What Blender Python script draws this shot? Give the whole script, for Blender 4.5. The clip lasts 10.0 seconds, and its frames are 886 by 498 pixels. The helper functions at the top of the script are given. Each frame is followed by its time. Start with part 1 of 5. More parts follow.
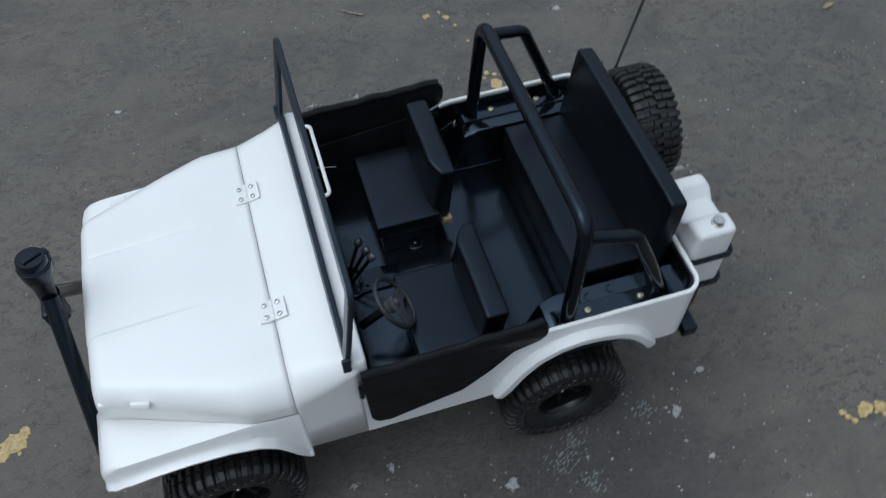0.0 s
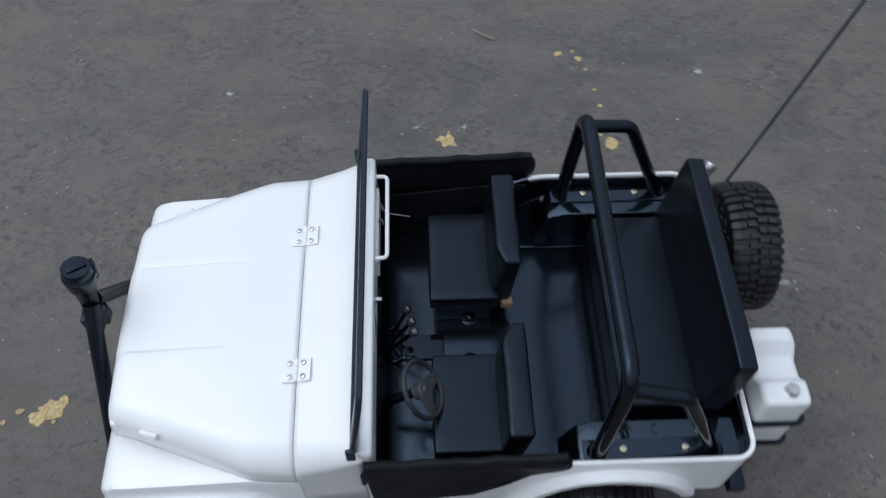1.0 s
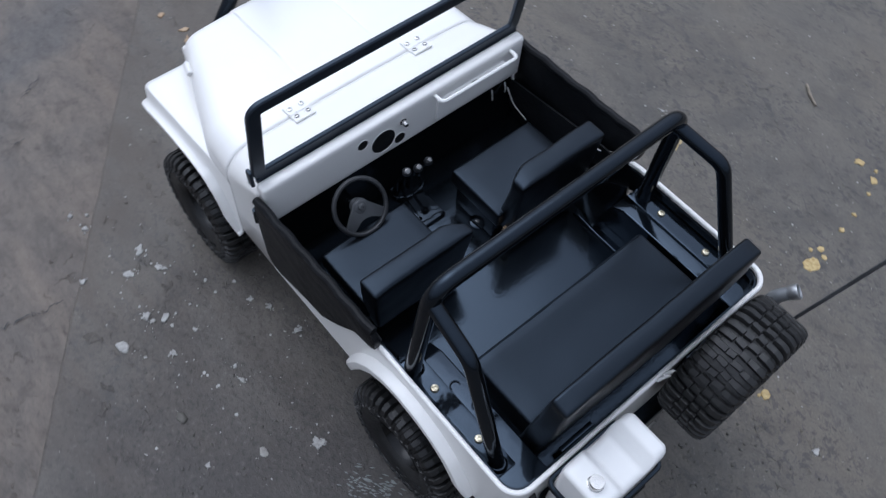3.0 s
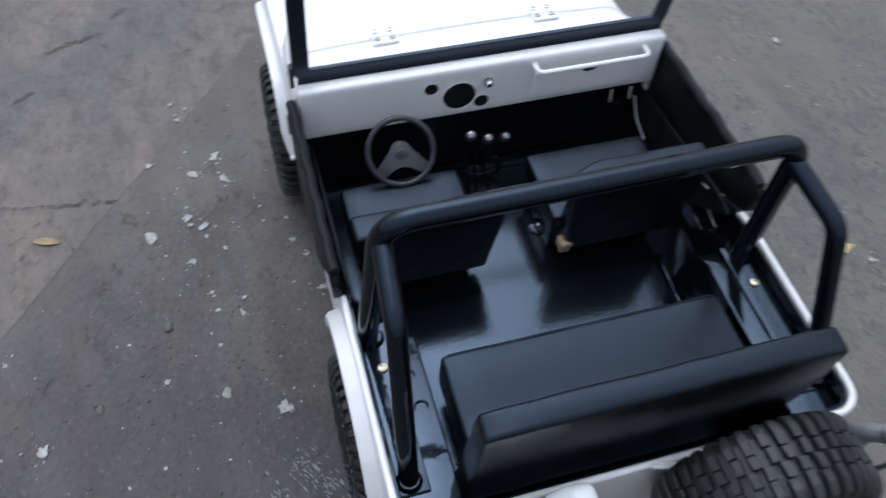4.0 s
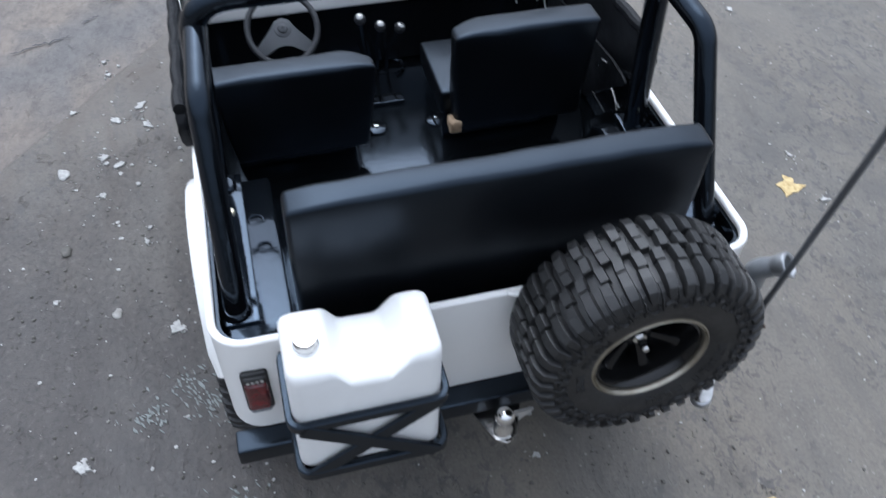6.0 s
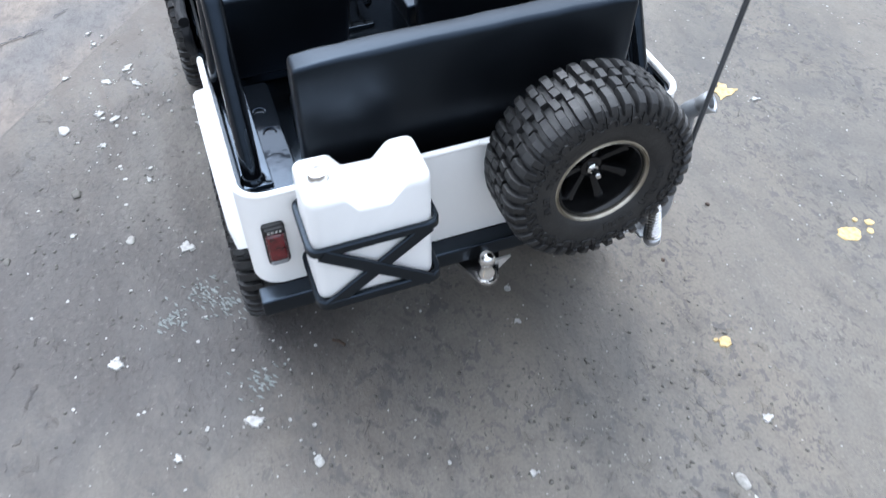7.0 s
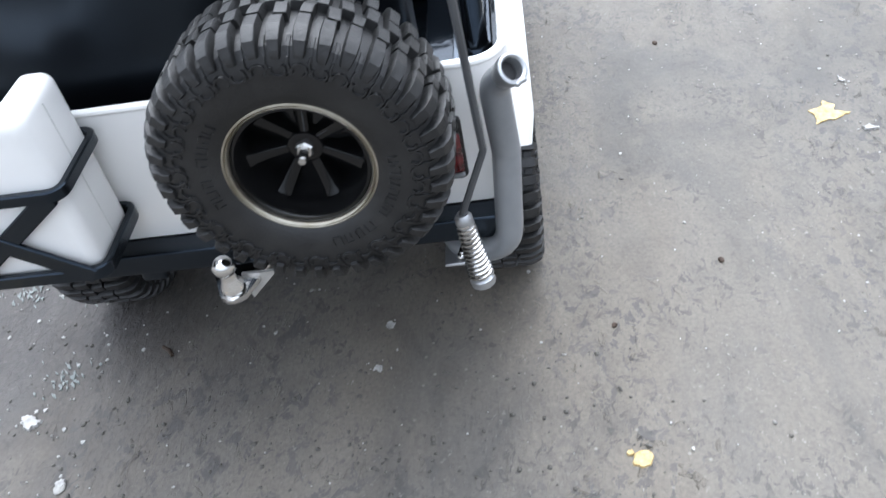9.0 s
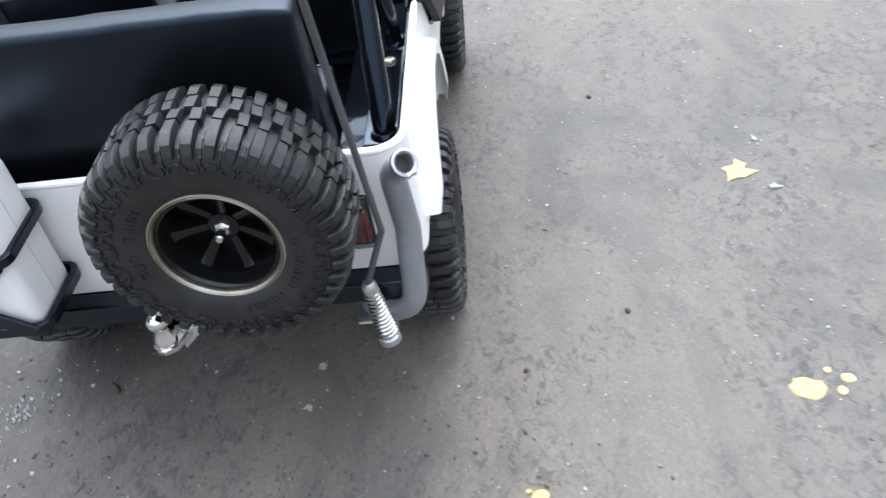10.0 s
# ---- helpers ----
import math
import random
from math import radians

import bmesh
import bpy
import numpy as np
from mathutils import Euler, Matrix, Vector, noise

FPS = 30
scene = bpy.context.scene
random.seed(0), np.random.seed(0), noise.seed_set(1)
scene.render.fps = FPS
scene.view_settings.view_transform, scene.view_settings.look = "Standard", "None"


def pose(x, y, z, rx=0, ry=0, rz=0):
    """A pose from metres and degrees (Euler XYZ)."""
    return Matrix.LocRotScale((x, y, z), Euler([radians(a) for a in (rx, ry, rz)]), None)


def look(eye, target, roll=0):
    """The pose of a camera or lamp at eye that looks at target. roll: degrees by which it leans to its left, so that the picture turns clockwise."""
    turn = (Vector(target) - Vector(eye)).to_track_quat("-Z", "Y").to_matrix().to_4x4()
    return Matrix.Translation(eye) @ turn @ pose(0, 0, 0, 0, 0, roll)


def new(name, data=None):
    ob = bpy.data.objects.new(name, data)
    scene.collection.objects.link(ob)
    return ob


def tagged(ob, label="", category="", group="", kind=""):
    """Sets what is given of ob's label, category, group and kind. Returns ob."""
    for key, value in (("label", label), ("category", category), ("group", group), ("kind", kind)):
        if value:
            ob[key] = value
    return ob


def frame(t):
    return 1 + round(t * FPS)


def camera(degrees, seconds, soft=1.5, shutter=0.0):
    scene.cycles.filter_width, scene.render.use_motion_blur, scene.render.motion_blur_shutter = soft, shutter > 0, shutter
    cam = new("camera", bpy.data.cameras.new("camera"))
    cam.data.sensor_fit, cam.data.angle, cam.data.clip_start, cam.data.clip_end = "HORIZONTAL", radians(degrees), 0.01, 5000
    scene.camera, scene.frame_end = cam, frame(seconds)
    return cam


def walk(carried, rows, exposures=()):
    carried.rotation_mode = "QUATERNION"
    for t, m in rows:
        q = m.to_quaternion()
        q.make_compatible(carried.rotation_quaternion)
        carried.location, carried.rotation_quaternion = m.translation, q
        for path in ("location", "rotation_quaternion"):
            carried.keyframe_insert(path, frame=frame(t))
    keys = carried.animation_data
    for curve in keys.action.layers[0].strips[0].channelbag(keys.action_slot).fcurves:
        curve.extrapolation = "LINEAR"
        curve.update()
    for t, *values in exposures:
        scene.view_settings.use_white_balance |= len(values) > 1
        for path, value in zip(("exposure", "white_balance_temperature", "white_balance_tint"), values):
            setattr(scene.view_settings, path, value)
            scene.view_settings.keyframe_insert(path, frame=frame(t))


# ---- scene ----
cam = camera(56.7, 10.0, 1.25, 0.4)
PATH = [
    (0, (0.169, 0.339, 0.599), (-0.165, -0.794, -1.015), -1.1),
    (0.5, (0.142, 0.338, 0.619), (-0.124, -0.832, -0.981), 1.9),
    (1, (0.116, 0.268, 0.617), (0.07, -0.853, -1.038), 0.4),
    (1.5, (-0.011, 0.238, 0.602), (0.285, -0.766, -1.103), -3.3),
    (2, (-0.011, 0.237, 0.584), (0.457, -0.662, -1.141), -0.1),
    (2.2, (-0.027, 0.23, 0.575), (0.482, -0.631, -1.157), 1.9),
    (3.3, (-0.137, 0.229, 0.573), (0.68, -0.491, -1.104), 9.3),
    (3.5, (-0.14, 0.201, 0.561), (0.71, -0.442, -1.131), 9.9),
    (4, (-0.17, 0.138, 0.48), (0.927, -0.284, -1.138), 6.4),
    (4.5, (-0.182, 0.141, 0.419), (1.129, -0.183, -1.056), 6.8),
    (5, (-0.183, 0.116, 0.419), (1.167, -0.288, -1.0), 7.7),
    (5.5, (-0.223, 0.098, 0.41), (1.11, -0.312, -1.023), 5.7),
    (6, (-0.258, 0.078, 0.39), (1.041, -0.311, -1.081), 2.8),
    (6.2, (-0.268, 0.075, 0.382), (1.029, -0.336, -1.083), 1.8),
    (7.3, (-0.355, 0.117, 0.39), (0.929, -0.348, -1.071), 0.1),
    (7.5, (-0.357, 0.075, 0.365), (0.982, -0.254, -1.084), -1.0),
    (8, (-0.328, -0.049, 0.316), (1.093, -0.036, -1.092), -6.7),
    (8.5, (-0.312, -0.082, 0.285), (1.116, 0.078, -1.106), -10.3),
    (9, (-0.3, -0.108, 0.286), (1.157, 0.099, -1.068), -10.8),
    (9.5, (-0.296, -0.124, 0.293), (1.205, 0.112, -1.009), -11.0),
    (10, (-0.31, -0.141, 0.32), (1.162, 0.027, -1.024), -8.8),
]
walk(cam, [(t, look(eye, target, roll)) for t, eye, target, roll in PATH],
     exposures=[(0.0, -0.60, 5580, 5), (0.5, -0.44, 5580, 6), (1.0, -0.50, 5580, 9), (1.5, -0.40, 5580, 10), (2.0, -0.36, 5520, 12), (3.5, -0.18, 5590, 12), (4.0, 0.0, 5600, 11), (4.5, 0.26, 5640, 9), (5.5, 0.30, 5600, 10), (6.0, 0.58, 5580, 10), (7.5, 1.38, 5680, 9), (8.5, 1.38, 5780, 9), (10.0, 1.32, 5830, 10)])

# ---------------------------------------------------------------- light
world = bpy.data.worlds.new("overcast_sky")
scene.world = world
world.use_nodes = True
wn, wl = world.node_tree.nodes, world.node_tree.links
sky = wn.new("ShaderNodeTexSky")
sky.sky_type, sky.sun_disc = "NISHITA", False
sky.sun_elevation, sky.sun_rotation = radians(62), radians(88)
sky.air_density, sky.dust_density, sky.ozone_density = 1.0, 5.0, 2.0
pale = wn.new("ShaderNodeHueSaturation")  # cloud takes most of the colour out of the sky
pale.inputs["Saturation"].default_value = 0.30
wl.new(sky.outputs[0], pale.inputs["Color"])
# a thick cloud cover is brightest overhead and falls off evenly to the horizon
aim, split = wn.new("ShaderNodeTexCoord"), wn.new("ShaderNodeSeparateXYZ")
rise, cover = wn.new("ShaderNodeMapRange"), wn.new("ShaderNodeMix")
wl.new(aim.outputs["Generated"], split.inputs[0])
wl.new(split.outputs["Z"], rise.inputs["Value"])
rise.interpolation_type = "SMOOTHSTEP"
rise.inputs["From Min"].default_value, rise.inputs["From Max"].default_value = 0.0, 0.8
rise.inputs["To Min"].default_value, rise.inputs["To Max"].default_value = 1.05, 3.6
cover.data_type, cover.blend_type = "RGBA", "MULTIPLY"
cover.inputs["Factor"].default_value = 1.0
veil = wn.new("ShaderNodeGamma")  # the cloud spreads the glare round the sun
veil.inputs["Gamma"].default_value = 0.6
wl.new(pale.outputs[0], veil.inputs["Color"])
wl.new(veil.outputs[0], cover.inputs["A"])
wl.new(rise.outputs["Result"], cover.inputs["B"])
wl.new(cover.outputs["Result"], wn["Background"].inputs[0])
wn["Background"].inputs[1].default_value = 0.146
sun = new("sun", bpy.data.lights.new("sun", "SUN"))
sun.data.energy, sun.data.angle, sun.data.color = 0.5, radians(60), (1.0, 0.99, 0.97)
sun.matrix_world = look((0.94, 0.03, 1.77), (0, 0, 0))

# ---------------------------------------------------------------- materials


def material(name, colour, rough=0.5, metal=0.0, coat=0.0, spec=0.5):
    m = bpy.data.materials.new(name)
    m.use_nodes = True
    b = m.node_tree.nodes["Principled BSDF"]
    b.inputs["Base Color"].default_value = (*colour, 1)
    b.inputs["Roughness"].default_value = rough
    b.inputs["Metallic"].default_value = metal
    b.inputs["Coat Weight"].default_value = coat
    b.inputs["Coat Roughness"].default_value = 0.08
    b.inputs["Specular IOR Level"].default_value = spec
    return m, m.node_tree.nodes, m.node_tree.links, b


def noise_node(n, l, scale, detail=4.0, rough=0.55, space="Object"):
    tc = n.new("ShaderNodeTexCoord")
    t = n.new("ShaderNodeTexNoise")
    t.inputs["Scale"].default_value = scale
    t.inputs["Detail"].default_value = detail
    t.inputs["Roughness"].default_value = rough
    l.new(tc.outputs[space], t.inputs["Vector"])
    return t


def ramp(n, l, source, stops):
    r = n.new("ShaderNodeValToRGB")
    e = r.color_ramp.elements
    while len(e) < len(stops):
        e.new(0.5)
    for k, (p, c) in enumerate(stops):
        e[k].position = p
        e[k].color = (*c, 1) if len(c) == 3 else c
    l.new(source, r.inputs["Fac"])
    return r


def grey(v):
    return (v, v, v)


def bumps(n, l, b, source, height, strength=1.0, before=None):
    k = n.new("ShaderNodeBump")
    k.inputs["Strength"].default_value = strength
    k.inputs["Distance"].default_value = height
    l.new(source, k.inputs["Height"])
    if before:
        l.new(before.outputs["Normal"], k.inputs["Normal"])
    l.new(k.outputs["Normal"], b.inputs["Normal"])
    return k


def surfaced(name, low, high, scale, rough, fine, depth, metal=0.0, coat=0.0, spread=0.08, wave=None, spec=0.5, tint=None):
    """Paint, plastic or rubber whose colour and gloss vary at a large and a fine scale."""
    m, n, l, b = material(name, low, rough, metal, coat, spec)
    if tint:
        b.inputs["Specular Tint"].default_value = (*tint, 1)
    big = noise_node(n, l, scale, 5)
    small = noise_node(n, l, fine, 3)
    col = ramp(n, l, big.outputs["Fac"], [(0.35, low), (0.7, high)])
    l.new(col.outputs["Color"], b.inputs["Base Color"])
    ro = n.new("ShaderNodeMapRange")
    ro.inputs["To Min"].default_value, ro.inputs["To Max"].default_value = max(0.02, rough - spread), rough + spread
    l.new(noise_node(n, l, scale * 2.3, 4).outputs["Fac"], ro.inputs["Value"])
    l.new(ro.outputs["Result"], b.inputs["Roughness"])
    k = bumps(n, l, b, small.outputs["Fac"], depth)
    if wave:
        bumps(n, l, b, noise_node(n, l, wave[0], 2).outputs["Fac"], wave[1], 1.0, k)
    return m


# specular tint that paints the sky's blue into the reflections of the blacks
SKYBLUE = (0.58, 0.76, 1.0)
WHITE = surfaced("white_enamel", (0.84, 0.83, 0.80), (0.87, 0.86, 0.83), 14, 0.30, 900, 0.00003, coat=0.25, wave=(60, 0.0003), spread=0.03)
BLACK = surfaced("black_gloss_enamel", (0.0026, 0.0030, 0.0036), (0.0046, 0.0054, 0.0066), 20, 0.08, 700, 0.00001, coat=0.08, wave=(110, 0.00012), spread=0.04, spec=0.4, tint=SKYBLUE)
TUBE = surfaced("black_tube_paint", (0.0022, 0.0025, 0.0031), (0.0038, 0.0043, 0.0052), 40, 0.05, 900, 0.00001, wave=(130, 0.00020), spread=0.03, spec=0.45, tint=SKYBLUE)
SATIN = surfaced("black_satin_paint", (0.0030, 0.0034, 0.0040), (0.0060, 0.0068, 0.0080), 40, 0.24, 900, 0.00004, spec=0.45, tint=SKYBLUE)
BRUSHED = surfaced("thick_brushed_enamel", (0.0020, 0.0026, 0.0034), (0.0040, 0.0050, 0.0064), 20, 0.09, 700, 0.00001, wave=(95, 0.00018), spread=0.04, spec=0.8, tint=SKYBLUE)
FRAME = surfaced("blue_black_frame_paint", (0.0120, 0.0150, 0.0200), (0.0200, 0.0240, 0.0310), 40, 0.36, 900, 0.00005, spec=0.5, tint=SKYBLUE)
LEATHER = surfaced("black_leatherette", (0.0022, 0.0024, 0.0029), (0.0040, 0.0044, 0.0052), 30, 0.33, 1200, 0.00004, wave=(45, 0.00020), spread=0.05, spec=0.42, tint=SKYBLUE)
DOORSKIN = surfaced("black_door_leatherette", (0.0052, 0.0058, 0.0070), (0.0105, 0.0115, 0.0135), 35, 0.46, 1300, 0.0002, wave=(55, 0.0018), spec=0.16)
RUBBER = surfaced("tyre_rubber", (0.0075, 0.0077, 0.0080), (0.019, 0.019, 0.0188), 70, 0.44, 1600, 0.00016, spec=0.5, wave=(300, 0.0002))
PLASTIC = surfaced("grey_black_plastic", (0.02, 0.021, 0.023), (0.036, 0.038, 0.041), 50, 0.42, 900, 0.00006)
HUBGREY = surfaced("grey_plastic", (0.05, 0.053, 0.057), (0.075, 0.079, 0.084), 50, 0.40, 900, 0.00006)
RIMBLACK = surfaced("black_rim", (0.0040, 0.0041, 0.0043), (0.0070, 0.0071, 0.0074), 50, 0.09, 900, 0.00002, spec=0.34, spread=0.04)
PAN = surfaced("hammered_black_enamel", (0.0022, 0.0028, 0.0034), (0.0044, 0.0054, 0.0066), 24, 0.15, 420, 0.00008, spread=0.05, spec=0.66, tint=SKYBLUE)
RING = surfaced("bronze_bead_ring", (0.30, 0.27, 0.21), (0.46, 0.43, 0.36), 90, 0.34, 900, 0.00005, metal=0.9)
STEEL = surfaced("bright_steel", (0.55, 0.54, 0.52), (0.72, 0.71, 0.69), 120, 0.22, 1200, 0.00003, metal=1.0)
DULLSTEEL = surfaced("dull_steel", (0.16, 0.16, 0.16), (0.26, 0.26, 0.25), 120, 0.12, 1200, 0.00003, metal=1.0)
CHROME = surfaced("chrome", (0.72, 0.71, 0.69), (0.8, 0.79, 0.77), 120, 0.07, 1200, 0.00002, metal=1.0, spread=0.03)
BRASS = surfaced("brass_plated_screw", (0.55, 0.50, 0.36), (0.72, 0.67, 0.52), 200, 0.3, 1200, 0.00003, metal=0.9)
SILVER = surfaced("silver_grey_paint", (0.20, 0.21, 0.22), (0.27, 0.28, 0.29), 45, 0.35, 900, 0.00006, metal=0.25, coat=0.2)
CANWHITE = surfaced("white_polyethylene", (0.76, 0.755, 0.735), (0.80, 0.795, 0.775), 25, 0.33, 900, 0.00004, wave=(70, 0.0005))
HOLE = surfaced("dark_gauge_face", (0.004, 0.004, 0.004), (0.01, 0.01, 0.01), 60, 0.5, 900, 0.00003)
WIRE = surfaced("pale_wire", (0.5, 0.5, 0.48), (0.65, 0.65, 0.62), 90, 0.4, 900, 0.00003)
TORN = surfaced("torn_brown_card", (0.25, 0.17, 0.10), (0.42, 0.31, 0.2), 300, 0.8, 1500, 0.0003)
YELLOW = surfaced("yellow_paint_spill", (0.36, 0.25, 0.09), (0.60, 0.47, 0.23), 330, 0.55, 700, 0.0004)
SPECK = surfaced("white_paint_spill", (0.27, 0.265, 0.25), (0.46, 0.45, 0.425), 420, 0.6, 900, 0.0004)
STONE = surfaced("grey_stone", (0.22, 0.21, 0.19), (0.4, 0.39, 0.36), 200, 0.8, 900, 0.0005)
LEAF = surfaced("dry_leaf", (0.24, 0.17, 0.075), (0.36, 0.28, 0.15), 120, 0.6, 900, 0.0004)
GRAIN = surfaced("dark_grain", (0.070, 0.066, 0.057), (0.115, 0.107, 0.092), 200, 0.7, 900, 0.0004)
BARK = surfaced("dark_bark", (0.035, 0.022, 0.014), (0.07, 0.045, 0.03), 300, 0.8, 900, 0.0004)
PLATE = surfaced("zinc_plate", (0.48, 0.47, 0.44), (0.62, 0.61, 0.58), 90, 0.35, 900, 0.00004, metal=0.45)
TWIG = surfaced("dry_twig", (0.20, 0.17, 0.13), (0.32, 0.28, 0.22), 200, 0.8, 900, 0.0004)
ALUMINIUM = surfaced("dull_aluminium", (0.38, 0.39, 0.4), (0.5, 0.51, 0.52), 80, 0.35, 900, 0.00004, metal=0.85)

LENS, n_, l_, b_ = material("red_lamp_lens", (0.07, 0.006, 0.006), 0.12, 0.0, 0.5)
rib = n_.new("ShaderNodeTexWave")
rib.inputs["Scale"].default_value = 260
tc_ = n_.new("ShaderNodeTexCoord")
l_.new(tc_.outputs["Object"], rib.inputs["Vector"])
bumps(n_, l_, b_, rib.outputs["Fac"], 0.0003)
spot_ = noise_node(n_, l_, 160, 3)
l_.new(ramp(n_, l_, spot_.outputs["Fac"], [(0.35, (0.040, 0.003, 0.004)), (0.7, (0.150, 0.012, 0.016))]).outputs["Color"], b_.inputs["Base Color"])

# the edge of the raised slab, as a line in the plan: EDGE_N . (x, y) = EDGE_C
EDGE_N, EDGE_C, DROP = (0.606, 0.796), 0.3395, 0.15


def ground_material():
    """Trowelled concrete: smooth, smeared, stained in patches, with pits and pale grains; the lower paving is browner."""
    m, n, l, b = material("weathered_concrete", (0.1, 0.1, 0.09), 0.6, spec=0.4)
    tc = n.new("ShaderNodeTexCoord")

    def stretched(scale, turn, stretch, detail=6, rough=0.6, warp=0.0):
        mp = n.new("ShaderNodeMapping")
        mp.inputs["Rotation"].default_value = (0, 0, turn)
        mp.inputs["Scale"].default_value = (1, stretch, 1)
        l.new(tc.outputs["Object"], mp.inputs["Vector"])
        t = n.new("ShaderNodeTexNoise")
        t.inputs["Scale"].default_value, t.inputs["Detail"].default_value, t.inputs["Roughness"].default_value = scale, detail, rough
        t.inputs["Distortion"].default_value = warp
        l.new(mp.outputs["Vector"], t.inputs["Vector"])
        return t

    def times(a, c):
        x = n.new("ShaderNodeMix")
        x.data_type, x.blend_type = "RGBA", "MULTIPLY"
        x.inputs["Factor"].default_value = 1.0
        l.new(a, x.inputs["A"]), l.new(c, x.inputs["B"])
        return x.outputs["Result"]

    def over(a, colour, mask):
        x = n.new("ShaderNodeMix")
        x.data_type = "RGBA"
        l.new(mask, x.inputs["Factor"]), l.new(a, x.inputs["A"])
        x.inputs["B"].default_value = (*colour, 1)
        return x.outputs["Result"]

    def both(a, c):
        x = n.new("ShaderNodeMath")
        x.operation = "MULTIPLY"
        l.new(a, x.inputs[0]), l.new(c, x.inputs[1])
        return x.outputs["Value"]

    wide = stretched(3.0, 0.6, 1.7, 7, 0.6, 0.6)
    smear = stretched(11, -0.65, 2.6, 8, 0.62, 0.8)
    cloud = stretched(38, 0.4, 1.3, 6, 0.6, 0.4)
    grit = stretched(520, 0, 1, 3, 0.55)
    base = ramp(n, l, wide.outputs["Fac"], [(0.30, (0.112, 0.102, 0.089)), (0.47, (0.126, 0.114, 0.097)), (0.58, (0.134, 0.118, 0.097)), (0.74, (0.142, 0.124, 0.101))])
    c = times(base.outputs["Color"], ramp(n, l, smear.outputs["Fac"], [(0.30, grey(0.80)), (0.43, grey(0.94)), (0.60, grey(1.02)), (0.72, grey(1.10))]).outputs["Color"])
    c = times(c, ramp(n, l, cloud.outputs["Fac"], [(0.30, grey(0.82)), (0.46, grey(0.98)), (0.70, grey(1.10))]).outputs["Color"])
    c = times(c, ramp(n, l, grit.outputs["Fac"], [(0.30, grey(0.86)), (0.50, grey(1.0)), (0.72, grey(1.12))]).outputs["Color"])
    # ragged blue-grey scabs, a finger wide, in drifts
    scab = ramp(n, l, stretched(100, 0.9, 1.35, 8, 0.72, 0.5).outputs["Fac"], [(0.535, grey(0)), (0.565, grey(0.62))])
    drift = ramp(n, l, stretched(6.5, 2.4, 1.4, 4, 0.6, 0.5).outputs["Fac"], [(0.40, grey(0)), (0.56, grey(1))])
    c = over(c, (0.050, 0.050, 0.052), both(scab.outputs["Color"], drift.outputs["Color"]))
    # oily grey patches
    oil = ramp(n, l, stretched(5.5, 1.1, 1.5, 6, 0.65, 1.0).outputs["Fac"], [(0.52, grey(0)), (0.66, grey(0.5))])
    c = over(c, (0.056, 0.055, 0.053), oil.outputs["Color"])
    # pits
    pits = n.new("ShaderNodeTexVoronoi")
    pits.inputs["Scale"].default_value = 120
    l.new(tc.outputs["Object"], pits.inputs["Vector"])
    near = ramp(n, l, pits.outputs["Distance"], [(0.04, grey(1)), (0.12, grey(0))])
    where = ramp(n, l, stretched(8, 0.2, 1.4, 4, 0.7).outputs["Fac"], [(0.50, grey(0)), (0.60, grey(0.6))])
    pit = both(near.outputs["Color"], where.outputs["Color"])
    c = over(c, (0.035, 0.033, 0.030), pit)
    # clusters of small scraped dark marks
    marks = ramp(n, l, stretched(150, 0.5, 1.35, 5, 0.7, 0.8).outputs["Fac"], [(0.55, grey(0)), (0.59, grey(1))])
    zone = ramp(n, l, stretched(17, 1.3, 1.3, 5, 0.7).outputs["Fac"], [(0.46, grey(0)), (0.58, grey(0.75))])
    scrape = both(marks.outputs["Color"], zone.outputs["Color"])
    c = over(c, (0.056, 0.053, 0.049), scrape)
    flecks = ramp(n, l, stretched(330, 2.2, 1.4, 3, 0.6, 0.5).outputs["Fac"], [(0.63, grey(0)), (0.69, grey(1))])
    c = over(c, (0.22, 0.21, 0.19), both(flecks.outputs["Color"], ramp(n, l, stretched(9, 2.6, 1.3, 4, 0.7).outputs["Fac"], [(0.44, grey(0)), (0.62, grey(0.8))]).outputs["Color"]))
    # pale grains
    grains = n.new("ShaderNodeTexVoronoi")
    grains.inputs["Scale"].default_value = 130
    l.new(tc.outputs["Object"], grains.inputs["Vector"])
    close = ramp(n, l, grains.outputs["Distance"], [(0.05, grey(1)), (0.13, grey(0))])
    patch = ramp(n, l, stretched(14, 2.0, 1.2, 5, 0.7).outputs["Fac"], [(0.54, grey(0)), (0.66, grey(0.9))])
    c = over(c, (0.27, 0.26, 0.23), both(close.outputs["Color"], patch.outputs["Color"]))
    # brown dust that gathers towards the step
    def along(vec):
        t = n.new("ShaderNodeVectorMath")
        t.operation = "DOT_PRODUCT"
        l.new(tc.outputs["Object"], t.inputs[0])
        t.inputs[1].default_value = vec
        return t.outputs["Value"]

    def mapped(source, a, z, low_, high_):
        t = n.new("ShaderNodeMapRange")
        t.inputs["From Min"].default_value, t.inputs["From Max"].default_value = a, z
        t.inputs["To Min"].default_value, t.inputs["To Max"].default_value = low_, high_
        l.new(source, t.inputs["Value"])
        return t.outputs["Result"]

    def plus(a, c_, op="ADD"):
        t = n.new("ShaderNodeMath")
        t.operation = op
        l.new(a, t.inputs[0])
        if isinstance(c_, float):
            t.inputs[1].default_value = c_
        else:
            l.new(c_, t.inputs[1])
        return t.outputs["Value"]

    dust = both(mapped(along((EDGE_N[0], EDGE_N[1], 0)), 0.10, 0.34, 0.0, 0.9), mapped(smear.outputs["Fac"], 0.35, 0.6, 0.25, 1.0))
    c = over(c, (0.098, 0.083, 0.070), dust)
